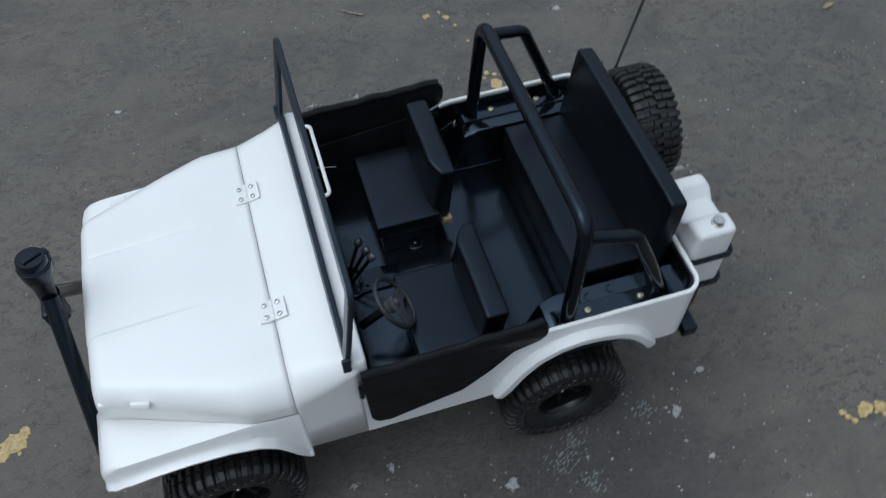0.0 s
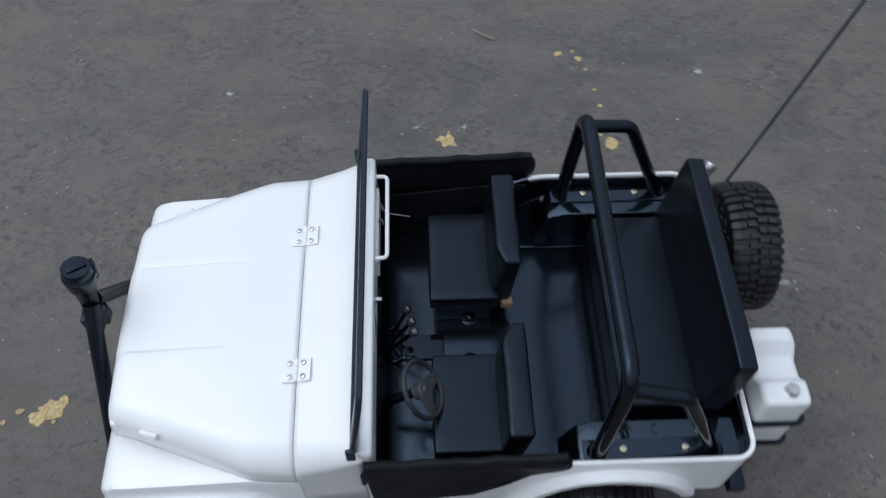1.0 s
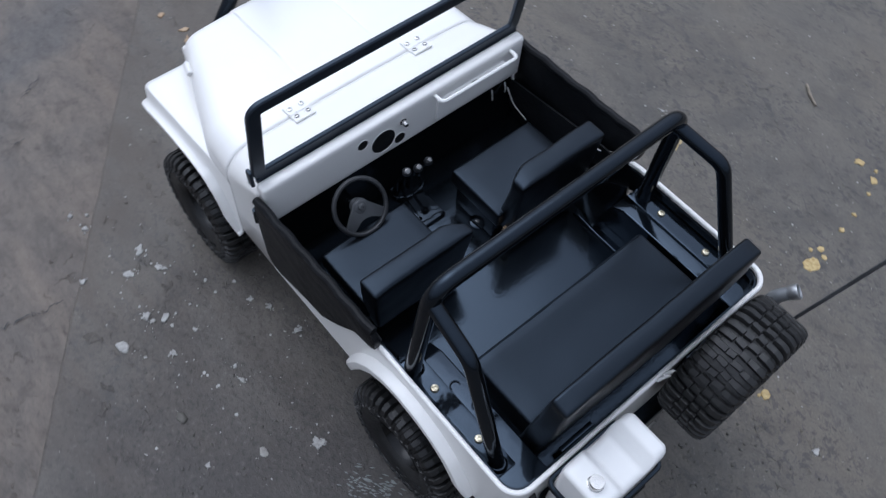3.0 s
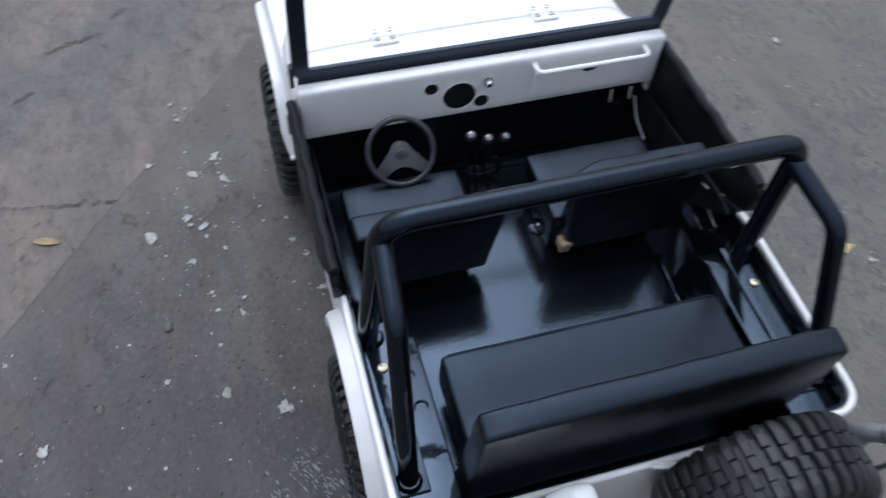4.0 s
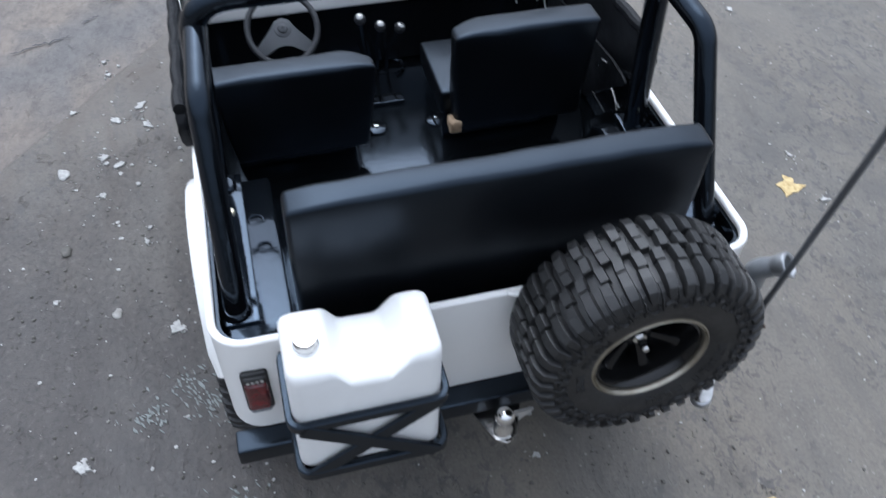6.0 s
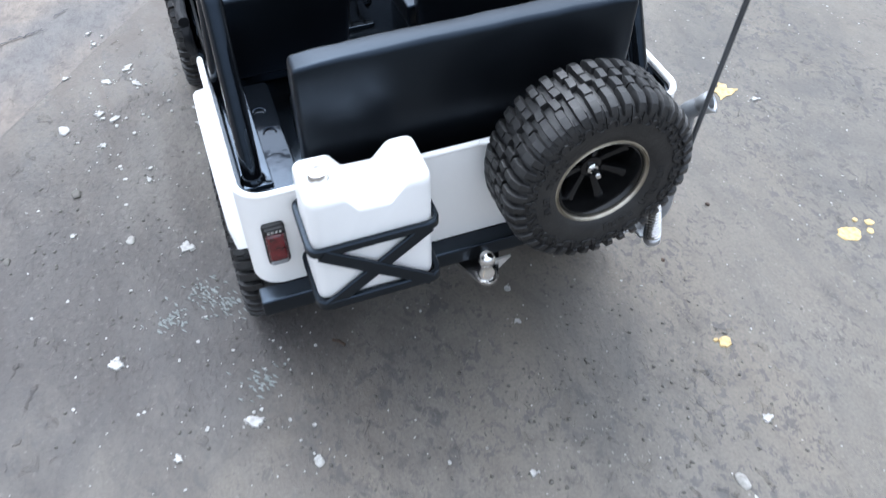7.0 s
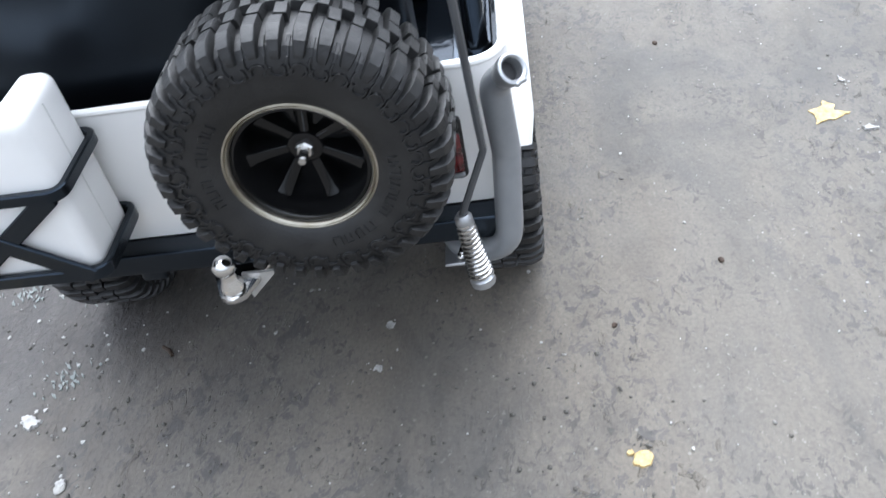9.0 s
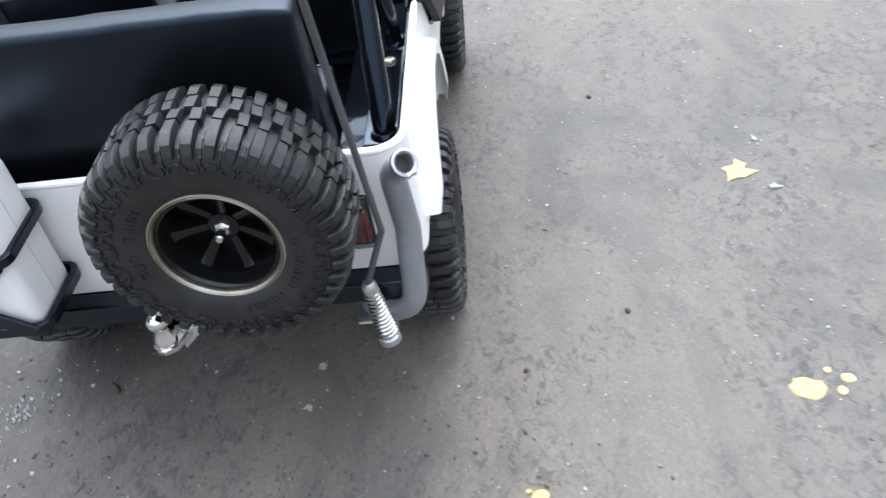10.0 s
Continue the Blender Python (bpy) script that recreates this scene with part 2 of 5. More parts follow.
    # a darker patch with a ragged edge, on the left of the rear wheel
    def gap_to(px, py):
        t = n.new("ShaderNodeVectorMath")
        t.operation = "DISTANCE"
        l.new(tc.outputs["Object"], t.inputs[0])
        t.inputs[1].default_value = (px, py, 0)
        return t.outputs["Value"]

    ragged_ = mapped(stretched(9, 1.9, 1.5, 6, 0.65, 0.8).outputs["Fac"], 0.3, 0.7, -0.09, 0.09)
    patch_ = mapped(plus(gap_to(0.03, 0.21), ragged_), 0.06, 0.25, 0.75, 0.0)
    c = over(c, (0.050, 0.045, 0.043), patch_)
    # coarse worn grain, bared beside the left wheels and behind the tail
    bared = mapped(plus(gap_to(0.09, 0.19), ragged_), 0.05, 0.22, 1.0, 0.12)
    worn = stretched(230, 0.8, 1.25, 5, 0.65, 0.4)
    hollow = ramp(n, l, worn.outputs["Fac"], [(0.36, grey(0.55)), (0.47, grey(0.0))])
    c = over(c, (0.030, 0.028, 0.026), both(hollow.outputs["Color"], bared))
    crest = ramp(n, l, worn.outputs["Fac"], [(0.58, grey(0.0)), (0.70, grey(0.55))])
    c = over(c, (0.165, 0.155, 0.140), both(crest.outputs["Color"], bared))
    # lower paving
    xyz = n.new("ShaderNodeSeparateXYZ")
    l.new(tc.outputs["Object"], xyz.inputs[0])
    low = n.new("ShaderNodeMapRange")
    low.inputs["From Min"].default_value, low.inputs["From Max"].default_value = -0.02, -0.03
    l.new(xyz.outputs["Z"], low.inputs["Value"])
    band = stretched(4.2, 0.75, 2.4, 8, 0.62, 0.9)
    tint = ramp(n, l, band.outputs["Fac"], [(0.30, (0.094, 0.083, 0.074)), (0.42, (0.121, 0.103, 0.088)), (0.55, (0.138, 0.115, 0.095)), (0.74, (0.165, 0.133, 0.107))])
    wander = mapped(stretched(7, 0.3, 1.0, 6, 0.65, 0.5).outputs["Fac"], 0.3, 0.7, -0.05, 0.05)
    away = plus(plus(plus(along((0.829, 0.626, 0)), wander), -0.662), 0.0, "ABSOLUTE")
    damp = mapped(away, 0.010, 0.075, 0.75, 0.0)
    d = over(tint.outputs["Color"], (0.084, 0.081, 0.080), damp)
    d = times(d, ramp(n, l, smear.outputs["Fac"], [(0.30, grey(0.62)), (0.45, grey(0.95)), (0.70, grey(1.2))]).outputs["Color"])
    d = times(d, ramp(n, l, cloud.outputs["Fac"], [(0.28, grey(0.65)), (0.46, grey(0.98)), (0.70, grey(1.15))]).outputs["Color"])
    d = times(d, ramp(n, l, stretched(95, 0.7, 2.2, 6, 0.7, 0.8).outputs["Fac"], [(0.28, grey(0.60)), (0.45, grey(0.97)), (0.72, grey(1.22))]).outputs["Color"])
    end = n.new("ShaderNodeMix")
    end.data_type = "RGBA"
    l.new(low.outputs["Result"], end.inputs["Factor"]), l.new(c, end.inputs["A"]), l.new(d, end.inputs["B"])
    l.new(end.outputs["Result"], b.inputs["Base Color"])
    ro = ramp(n, l, smear.outputs["Fac"], [(0.30, grey(0.48)), (0.55, grey(0.62)), (0.75, grey(0.76))])
    l.new(ro.outputs["Color"], b.inputs["Roughness"])
    k = bumps(n, l, b, grit.outputs["Fac"], 0.00006)
    k = bumps(n, l, b, cloud.outputs["Fac"], 0.0013, 1.0, k)
    k = bumps(n, l, b, stretched(120, -0.65, 2.4, 5, 0.65, 0.7).outputs["Fac"], 0.0005, 1.0, k)
    lumps = ramp(n, l, stretched(75, 1.7, 1.5, 5, 0.6, 0.6).outputs["Fac"], [(0.60, grey(0)), (0.70, grey(1))])
    k = bumps(n, l, b, both(lumps.outputs["Color"], drift.outputs["Color"]), 0.0008, 1.0, k)
    k = bumps(n, l, b, both(worn.outputs["Fac"], bared), 0.0011, 1.0, k)
    inv = n.new("ShaderNodeMath")
    inv.operation = "SUBTRACT"
    inv.inputs[0].default_value = 1.0
    l.new(pit, inv.inputs[1])
    bumps(n, l, b, inv.outputs["Value"], 0.0009, 1.0, k)
    return m


CONCRETE = ground_material()

# ---------------------------------------------------------------- shape helpers


def thing(name, label, category, place=(0, 0, 0), group=""):
    ob = new(name)
    ob.location = place
    ob.empty_display_size = 0.02
    return tagged(ob, label, category, group)


def mesh_of(name, bm, mat, sharp=35):
    bmesh.ops.recalc_face_normals(bm, faces=bm.faces[:])
    me = bpy.data.meshes.new(name)
    bm.to_mesh(me)
    bm.free()
    me.polygons.foreach_set("use_smooth", [True] * len(me.polygons))
    me.set_sharp_from_angle(angle=radians(sharp))
    me.materials.append(mat)
    return me


def part(name, bm, mat, parent=None, label="", sharp=35):
    ob = new(name, mesh_of(name, bm, mat, sharp))
    ob.parent = parent
    return tagged(ob, label)


def shared(name, me, parent, m=None, label=""):
    ob = new(name, me)
    ob.parent = parent
    if m is not None:
        ob.matrix_basis = m
    return tagged(ob, label)


def thicker(ob, depth, offset=-1.0):
    s = ob.modifiers.new("thickness", "SOLIDIFY")
    s.thickness, s.offset = depth, offset
    return ob


def rings(bm, loops, closed=True, cap=True):
    """Skin between loops of points; each loop is closed on itself if closed."""
    vs = [[bm.verts.new(p) for p in loop] for loop in loops]
    n = len(vs[0])
    for a, b in zip(vs, vs[1:]):
        for i in range(n if closed else n - 1):
            j = (i + 1) % n
            bm.faces.new((a[i], a[j], b[j], b[i]))
    if cap and closed:
        bm.faces.new(vs[0][::-1]), bm.faces.new(vs[-1])
    return vs


def fillet(pts, r, n=6, closed=False):
    pts = [Vector(p) for p in pts]
    out = []
    for i, p in enumerate(pts):
        if not closed and i in (0, len(pts) - 1):
            out.append(p)
            continue
        a, b = pts[i - 1] - p, pts[(i + 1) % len(pts)] - p
        la, lb = a.length, b.length
        a.normalize(), b.normalize()
        half = a.angle(b) / 2
        if half > 1.5:
            out.append(p)
            continue
        d = min(r / math.tan(half), la * 0.49, lb * 0.49)
        s, e = p + a * d, p + b * d
        for k in range(n + 1):
            u = k / n
            out.append(s * (1 - u) ** 2 + p * 2 * u * (1 - u) + e * u ** 2)
    return out


def sweep(bm, pts, section, up=None, closed=False, scale=None):
    """Section points (a, b) carried along pts; b runs along up, or along a frame that is carried without twist."""
    pts = [Vector(p) for p in pts]
    n = len(pts)
    tang = []
    for i in range(n):
        if closed:
            d = pts[(i + 1) % n] - pts[i - 1]
        else:
            d = pts[min(i + 1, n - 1)] - pts[max(i - 1, 0)]
        tang.append(d.normalized())
    loops = []
    b = Vector(up).normalized() if up else tang[0].orthogonal().normalized()
    for i, (p, t) in enumerate(zip(pts, tang)):
        b = (b - t * b.dot(t)).normalized() if not up else (Vector(up) - t * Vector(up).dot(t)).normalized()
        a = t.cross(b)
        k = scale[i] if scale else 1.0
        loops.append([p + a * (u * k) + b * (v * k) for u, v in section])
    if closed:
        loops.append(loops[0])
        vs = rings(bm, loops, cap=False)
        bmesh.ops.remove_doubles(bm, verts=vs[0] + vs[-1], dist=1e-7)
    else:
        rings(bm, loops)


def circle(r, n=14):
    return [(r * math.cos(2 * math.pi * k / n), r * math.sin(2 * math.pi * k / n)) for k in range(n)]


def rect(w, h, c=0.0006):
    """A rectangular section with clipped corners."""
    a, b = w / 2, h / 2
    return [(a - c, -b), (a, -b + c), (a, b - c), (a - c, b), (-a + c, b), (-a, b - c), (-a, -b + c), (-a + c, -b)]


def tube(bm, pts, r, n=14, bend=0.0, closed=False):
    sweep(bm, fillet(pts, bend, 7, closed) if bend else pts, circle(r, n), closed=closed)


def lathe(bm, profile, m=None, n=32, closed=False):
    """profile: (radius, height) pairs about z, then moved by m."""
    m = m or Matrix()
    loops = [[m @ Vector((max(r, 1e-5) * math.cos(2 * math.pi * k / n), max(r, 1e-5) * math.sin(2 * math.pi * k / n), h)) for k in range(n)] for r, h in profile]
    if closed:
        loops.append(loops[0])
        vs = rings(bm, loops, cap=False)
        bmesh.ops.remove_doubles(bm, verts=vs[0] + vs[-1], dist=1e-8)
    else:
        rings(bm, loops)


def rbox(bm, lo, hi, r=0.002, inner=4, shape=None, edge=3):
    """A box with round edges of radius r, cut finely enough to be bent by shape(p)."""
    lines = []
    for a, b in zip(lo, hi):
        rr = min(r, (b - a) / 2 * 0.999)
        near = [rr * (1 - math.cos(math.pi / 2 * k / edge)) for k in range(edge)]
        mid = [rr + (b - a - 2 * rr) * k / inner for k in range(inner + 1)]
        lines.append([a + v for v in near] + [a + v for v in mid] + [b - v for v in near[::-1]])
    lo, hi = Vector(lo), Vector(hi)
    seen = {}

    def vert(p):
        key = tuple(round(v, 7) for v in p)
        if key not in seen:
            q = Vector([min(max(v, l + min(r, (h - l) / 2)), h - min(r, (h - l) / 2)) for v, l, h in zip(p, lo, hi)])
            d = Vector(p) - q
            w = q + d.normalized() * r if d.length > 1e-9 else Vector(p)
            seen[key] = bm.verts.new(shape(w) if shape else w)
        return seen[key]

    for axis in range(3):
        u, v = [k for k in range(3) if k != axis]
        for side in (lo[axis], hi[axis]):
            for i in range(len(lines[u]) - 1):
                for j in range(len(lines[v]) - 1):
                    quad = []
                    for a, b in ((i, j), (i + 1, j), (i + 1, j + 1), (i, j + 1)):
                        p = [0, 0, 0]
                        p[axis], p[u], p[v] = side, lines[u][a], lines[v][b]
                        w = vert(p)
                        if w not in quad:
                            quad.append(w)
                    if len(quad) > 2:
                        try:
                            bm.faces.new(quad)
                        except ValueError:
                            pass


def prism(bm, outline, place, depth, bevel=0.0, seg=2):
    """An outline of (u, v) pairs, laid out by place(u, v, w), from w = 0 to w = depth."""
    a = [bm.verts.new(place(u, v, 0)) for u, v in outline]
    b = [bm.verts.new(place(u, v, depth)) for u, v in outline]
    n = len(outline)
    f = [bm.faces.new(a[::-1]), bm.faces.new(b)]
    rim = [e for x in f for e in x.edges]
    for i in range(n):
        bm.faces.new((a[i], a[(i + 1) % n], b[(i + 1) % n], b[i]))
    if bevel:
        bmesh.ops.bevel(bm, geom=rim, offset=bevel, segments=seg, profile=0.5, affect="EDGES", clamp_overlap=True)


def smooth_outline(pts, r, n=4):
    return [(p.x, p.y) for p in fillet([(x, y, 0) for x, y in pts], r, n, closed=True)]


def screw(bm, p, axis, r=0.0024, h=0.0014):
    """A pan head with a cross slot."""
    m = Matrix.Translation(p) @ Vector(axis).to_track_quat("Z", "Y").to_matrix().to_4x4()
    lathe(bm, [(r, -0.0006), (r, h * 0.35), (r * 0.8, h * 0.85), (r * 0.42, h), (r * 0.36, h * 0.5), (0, h * 0.45)], m, 14)

# ---------------------------------------------------------------- ground: a raised slab, its edge, and the lower paving


def graded(a, b, step, far):
    mid = list(np.arange(a, b + step / 2, step))
    out, d, p = [], step, 0.0
    while p < far:
        d *= 1.7
        p += d
        out.append(p)
    return [a - v for v in out[::-1]] + mid + [b + v for v in out]


def build_ground():
    along = graded(-0.9, 0.9, 0.012, 400)
    across = [v for v in graded(-1.1, -0.012, 0.012, 400) if v <= -0.0119]
    across += [-0.006, -0.003, -0.001, 0.0, 0.001, 0.003, 0.005]
    across += [v for v in graded(0.017, 0.9, 0.012, 400) if v >= 0.0169]
    nx, ny = EDGE_N
    verts, faces = [], []
    for d in across:
        for s in along:
            wob = 0.0016 * noise.noise((s * 14, 3.1, 0)) + 0.0012 * noise.noise((s * 60, 1.7, 0))
            x, y = nx * (EDGE_C + d + wob) + ny * s, ny * (EDGE_C + d + wob) - nx * s
            if d <= 0:
                z = -0.0007 * abs(noise.noise((x * 9, y * 9, 0.5))) - (0.0012 if d == 0 else 0.0004 if d > -0.002 else 0)
            elif d < 0.004:
                z = -0.006 if d < 0.002 else -0.06
            else:
                z = -DROP + 0.006 * noise.noise((x * 5, y * 5, 4.0))
            verts.append((x, y, z))
    n = len(along)
    for i in range(len(across) - 1):
        for j in range(n - 1):
            a = i * n + j
            faces.append((a, a + n, a + n + 1, a + 1))
    me = bpy.data.meshes.new("ground")
    me.from_pydata(verts, [], faces)
    me.polygons.foreach_set("use_smooth", [True] * len(me.polygons))
    me.set_sharp_from_angle(angle=radians(40))
    me.materials.append(CONCRETE)
    ob = new("ground", me)
    me.update()
    return tagged(ob, "weathered grey concrete slab with a stepped edge", "ground", kind="structure")


build_ground()

# ---------------------------------------------------------------- the toy jeep: x forward, y to its left, z up
jeep = thing("toy_jeep", "white open-top model off-road jeep with black interior on concrete", "model car")
SETTLE = pose(0, -0.0028, 0, -1.1, 0, 0)  # the body sits a little higher on its right springs
jeep.matrix_basis = SETTLE

HALF, REAR, FLOOR, RIM = 0.107, -0.077, 0.107, 0.153
AXLE_F, AXLE_R = 0.250, 0.010


def arch(x):
    """Underside of the body side."""
    xs = [-0.0465, -0.0440, -0.0390, -0.0300, -0.0180, -0.0040, 0.0100, 0.0240, 0.0370, 0.0480, 0.0555, 0.0615]
    zs = [0.0980, 0.1030, 0.1120, 0.1230, 0.1310, 0.1355, 0.1370, 0.1345, 0.1270, 0.1140, 0.1000, 0.0850]
    if x < xs[0]:
        return 0.0990
    if x > xs[-1]:
        return 0.0850
    return float(np.interp(x, xs, zs))


def side_top(x):
    xs = [0.030, 0.038, 0.052, 0.066, 0.080, 0.098, 0.140, 0.147, 0.151, 0.156, 0.200]
    zs = [RIM, 0.1515, 0.1455, 0.1330, 0.1190, 0.1100, 0.1040, 0.1100, 0.1390, 0.1400, 0.1400]
    return float(np.interp(x, xs, zs))


def plan_path(inset=0.0, r=0.013, front=0.200, step=0.0022):
    """Round the tub from the front of its left side over the tail to the front of its right side, with the outward normal."""
    h, tail, rr = HALF - inset, REAR + inset, r - inset * 0.7
    out = []
    n = int((front - (tail + rr)) / step)
    out += [(front - (front - tail - rr) * k / n, h, 0, 1) for k in range(n)]
    out += [(tail + rr - rr * math.sin(a), h - rr + rr * math.cos(a), -math.sin(a), math.cos(a)) for a in np.linspace(0, math.pi / 2, 9)]
    m = 30
    out += [(tail, (h - rr) * (1 - 2 * k / m), -1, 0) for k in range(1, m)]
    return out + [(x, -y, nx, -ny) for x, y, nx, ny in out[:n + 9][::-1]]


def wall_strip(bm, path, low, top, thick, rows=5):
    loops = []
    for x, y, nx, ny in path:
        b, t = low(x), top(x)
        outer = [(x, y, b + (t - b) * k / rows) for k in range(rows + 1)]
        inner = [(x - nx * thick, y - ny * thick, b + (t - b) * k / rows) for k in range(rows, -1, -1)]
        loops.append(outer + inner)
    rings(bm, loops)


# white outer tub
bm = bmesh.new()
wall_strip(bm, plan_path(front=0.1541), arch, side_top, 0.0022)
part("tub", bm, WHITE, jeep, "white painted metal tub with rounded tail corners")
# rolled white rim round the tail
bm = bmesh.new()
tube(bm, [(x - nx * 0.0012, y - ny * 0.0012, side_top(x) + 0.0002) for x, y, nx, ny in plan_path(front=0.037)], 0.0016, 10)
part("tub_rim", bm, WHITE, jeep)
# black welt that hides the top of the cut-away sides
for s in (1, -1):
    bm = bmesh.new()
    tube(bm, [(x, s * 0.1052, side_top(x) + 0.0006) for x in np.linspace(0.0395, 0.1500, 50)], 0.0021, 8)
    part("side_welt", bm, BLACK, jeep)
# black lining of the tub
bm = bmesh.new()
wall_strip(bm, plan_path(0.0026, front=0.152), lambda x: max(FLOOR - 0.004, arch(x) + 0.001), lambda x: side_top(x) - 0.0016, 0.0016)
part("tub_lining", bm, BLACK, jeep, "glossy black painted inside of the tub")
bm = bmesh.new()
rbox(bm, (-0.0735, -0.1025, FLOOR - 0.004), (0.154, 0.1025, FLOOR), 0.0005, 2)
part("tub_floor", bm, PAN, jeep, "glossy black floor pan")
# toe board under the dash
bm = bmesh.new()
prism(bm, [(0.150, FLOOR - 0.002), (0.156, FLOOR - 0.002), (0.156, 0.146), (0.152, 0.146), (0.152, 0.126), (0.143, 0.110)],
      lambda u, v, w: (u, -0.1035 + w, v), 0.207, 0.0004)
part("firewall", bm, BLACK, jeep)

# boxes over the rear wheels, with the plates that carry the roll bar
for s, inner in ((1, 0.0765), (-1, 0.0785)):
    bm = bmesh.new()
    out = [(0.034, FLOOR - 0.001), (0.034, 0.117), (0.026, 0.138), (0.016, 0.1435), (-0.0735, 0.1435), (-0.0735, FLOOR - 0.001)]
    prism(bm, out, lambda u, v, w: (u, s * (inner + w), v), 0.1017 - inner, 0.0012, 3)
    part("wheel_box", bm, BRUSHED, jeep, "glossy black box over the rear wheel")
    bm = bmesh.new()
    rbox(bm, (-0.0600, s * 0.0955 - 0.0068, 0.1432), (0.0240, s * 0.0955 + 0.0068, 0.1450), 0.0006, 5)
    plate = part("mount_plate", bm, BRUSHED, jeep)
    for x in (0.0, -0.0375):
        bm = bmesh.new()
        screw(bm, (x, s * 0.0955, 0.1450), (0, 0, 1), 0.0026, 0.0015)
        part("screw", bm, BRASS, plate, "small pale brass-plated pan-head screw")

# bent wire hooks lying on the left box
for x, y in ((-0.0055, 0.0850), (-0.0220, 0.0830)):
    bm = bmesh.new()
    tube(bm, [(x + 0.0028 * math.cos(a), y + 0.0030 * math.sin(a), 0.1436 + 0.0002 * math.cos(a)) for a in np.linspace(-1.9, 1.7, 11)], 0.0005, 6)
    part("wire_hook", bm, SATIN, jeep)
# welded strip along the foot of the right box
bm = bmesh.new()
rbox(bm, (-0.0040, -0.0795, FLOOR - 0.0003), (0.0500, -0.0735, FLOOR + 0.0020), 0.0008, 6, lambda p: p + Vector((0, 0.0010 * noise.noise(p * 160), 0.0005 * noise.noise(p * 210))))
part("floor_strip", bm, BRUSHED, jeep)

for s in (1, -1):
    bm = bmesh.new()
    prism(bm, [(0.0300, FLOOR - 0.001), (0.0300, 0.1400), (0.0420, 0.1330), (0.0540, 0.1200), (0.0630, FLOOR + 0.002), (0.0640, FLOOR - 0.001)],
          lambda u, v, w: (u, s * (0.0965 + w), v), 0.0055, 0.0006)
    part("arch_filler", bm, BLACK, jeep)

# wheel-arch flares
arc = [(x, arch(x)) for x in np.linspace(-0.0462, 0.0612, 44)]
for s in (1, -1):
    bm = bmesh.new()
    loops = []
    for i, (x, z) in enumerate(arc):
        a, b = arc[max(i - 1, 0)], arc[min(i + 1, len(arc) - 1)]
        t = Vector((b[0] - a[0], b[1] - a[1])).normalized()
        n = Vector((-t.y, t.x))
        end = min(1.0, min(i, len(arc) - 1 - i) / 3 + 0.35)
        wide = 0.0072 * (0.62 + 0.38 * end)
        sec = [(0.0065, 0.1065), (0.0058, 0.1065 + wide * 0.75), (0.0042, 0.1065 + wide), (0.0006, 0.1067 + wide), (-0.0012, 0.1064 + wide),
               (0.0012, 0.1055 + wide), (0.0030, 0.1065 + wide * 0.6), (0.0030, 0.1065)]
        loops.append([(x + n.x * r, s * y, z + n.y * r) for r, y in sec])
    rings(bm, loops)
    part("wheel_flare", bm, WHITE, jeep, "white rolled lip over the rear wheel")

# ---- hood and cowl


def section(x, sink=0.0, skirt=None):
    w = float(np.interp(x, [0.154, 0.194, 0.221, 0.226, 0.300, 0.311], [0.1070, 0.1068, 0.1050, 0.1035, 0.0740, 0.0705]))
    top = float(np.interp(x, [0.154, 0.164, 0.180, 0.194, 0.250, 0.300], [0.1760, 0.1745, 0.1698, 0.1655, 0.1640, 0.1600]))
    r = float(np.interp(x, [0.154, 0.172, 0.194, 0.225, 0.300], [0.009, 0.017, 0.021, 0.020, 0.015]))
    low = float(np.interp(x, [0.154, 0.194, 0.230, 0.300], [0.1370, 0.1385, 0.1370, 0.1315]))
    low = skirt or low
    crown = float(np.interp(x, [0.154, 0.194, 0.300], [0.0004, 0.0026, 0.0030]))
    rise = 0.0011 * float(np.interp(x, [0.215, 0.245, 0.312], [0, 0.75, 1]))
    half = [(w, low), (w, low + 0.45 * (top - r - low)), (w - 0.0004, top - r)]
    half += [(w - r + r * math.cos(a), top - r + r * math.sin(a)) for a in np.linspace(0.18, math.pi / 2, 9)]
    inner = w - r
    ys = [inner * 0.88, inner * 0.75, 0.042, 0.036, 0.0312, 0.0306, 0.0296, 0.0290, 0.020, 0.010, 0.0]
    ys = sorted({min(y, inner * 0.95) for y in ys}, reverse=True)
    while len(ys) < 11:
        ys.insert(0, (ys[0] + inner) / 2)
    for y in ys:
        lift = rise * (1 if y < 0.0298 else -0.25 if y < 0.0310 else 0)
        half.append((y, top + crown * (1 - (y / inner) ** 2) + lift))
    half = [(y, max(low, z - sink)) for y, z in half]
    return half + [(-1.024 * y, z) for y, z in half[-2::-1]]  # the right shoulder is a little wider


def panel(bm, stations, skirt=None):
    rings(bm, [[(x, y, z) for y, z in section(q, sink, skirt)] for x, q, sink in stations], closed=False, cap=False)


bm = bmesh.new()
st = [(x, x, 0) for x in np.linspace(0.1946, 0.221, 9)] + [(x, x, 0) for x in np.linspace(0.2235, 0.2990, 22)]
st += [(0.299 + 0.0115 * math.sin(a), 0.299 + 0.0115 * math.sin(a), 0.0115 * (1 - math.cos(a))) for a in np.linspace(0.2, 1.571, 8)]
st += [(0.3108, 0.311, 0.022)]
panel(bm, st)
hood = thicker(part("hood", bm, WHITE, jeep, "white hood with two shallow creases", 50), 0.0016)
bm = bmesh.new()
panel(bm, [(x, x, 0) for x in np.linspace(0.154, 0.1942, 14)], 0.0855)
thicker(part("cowl", bm, WHITE, jeep, "", 50), 0.0016)
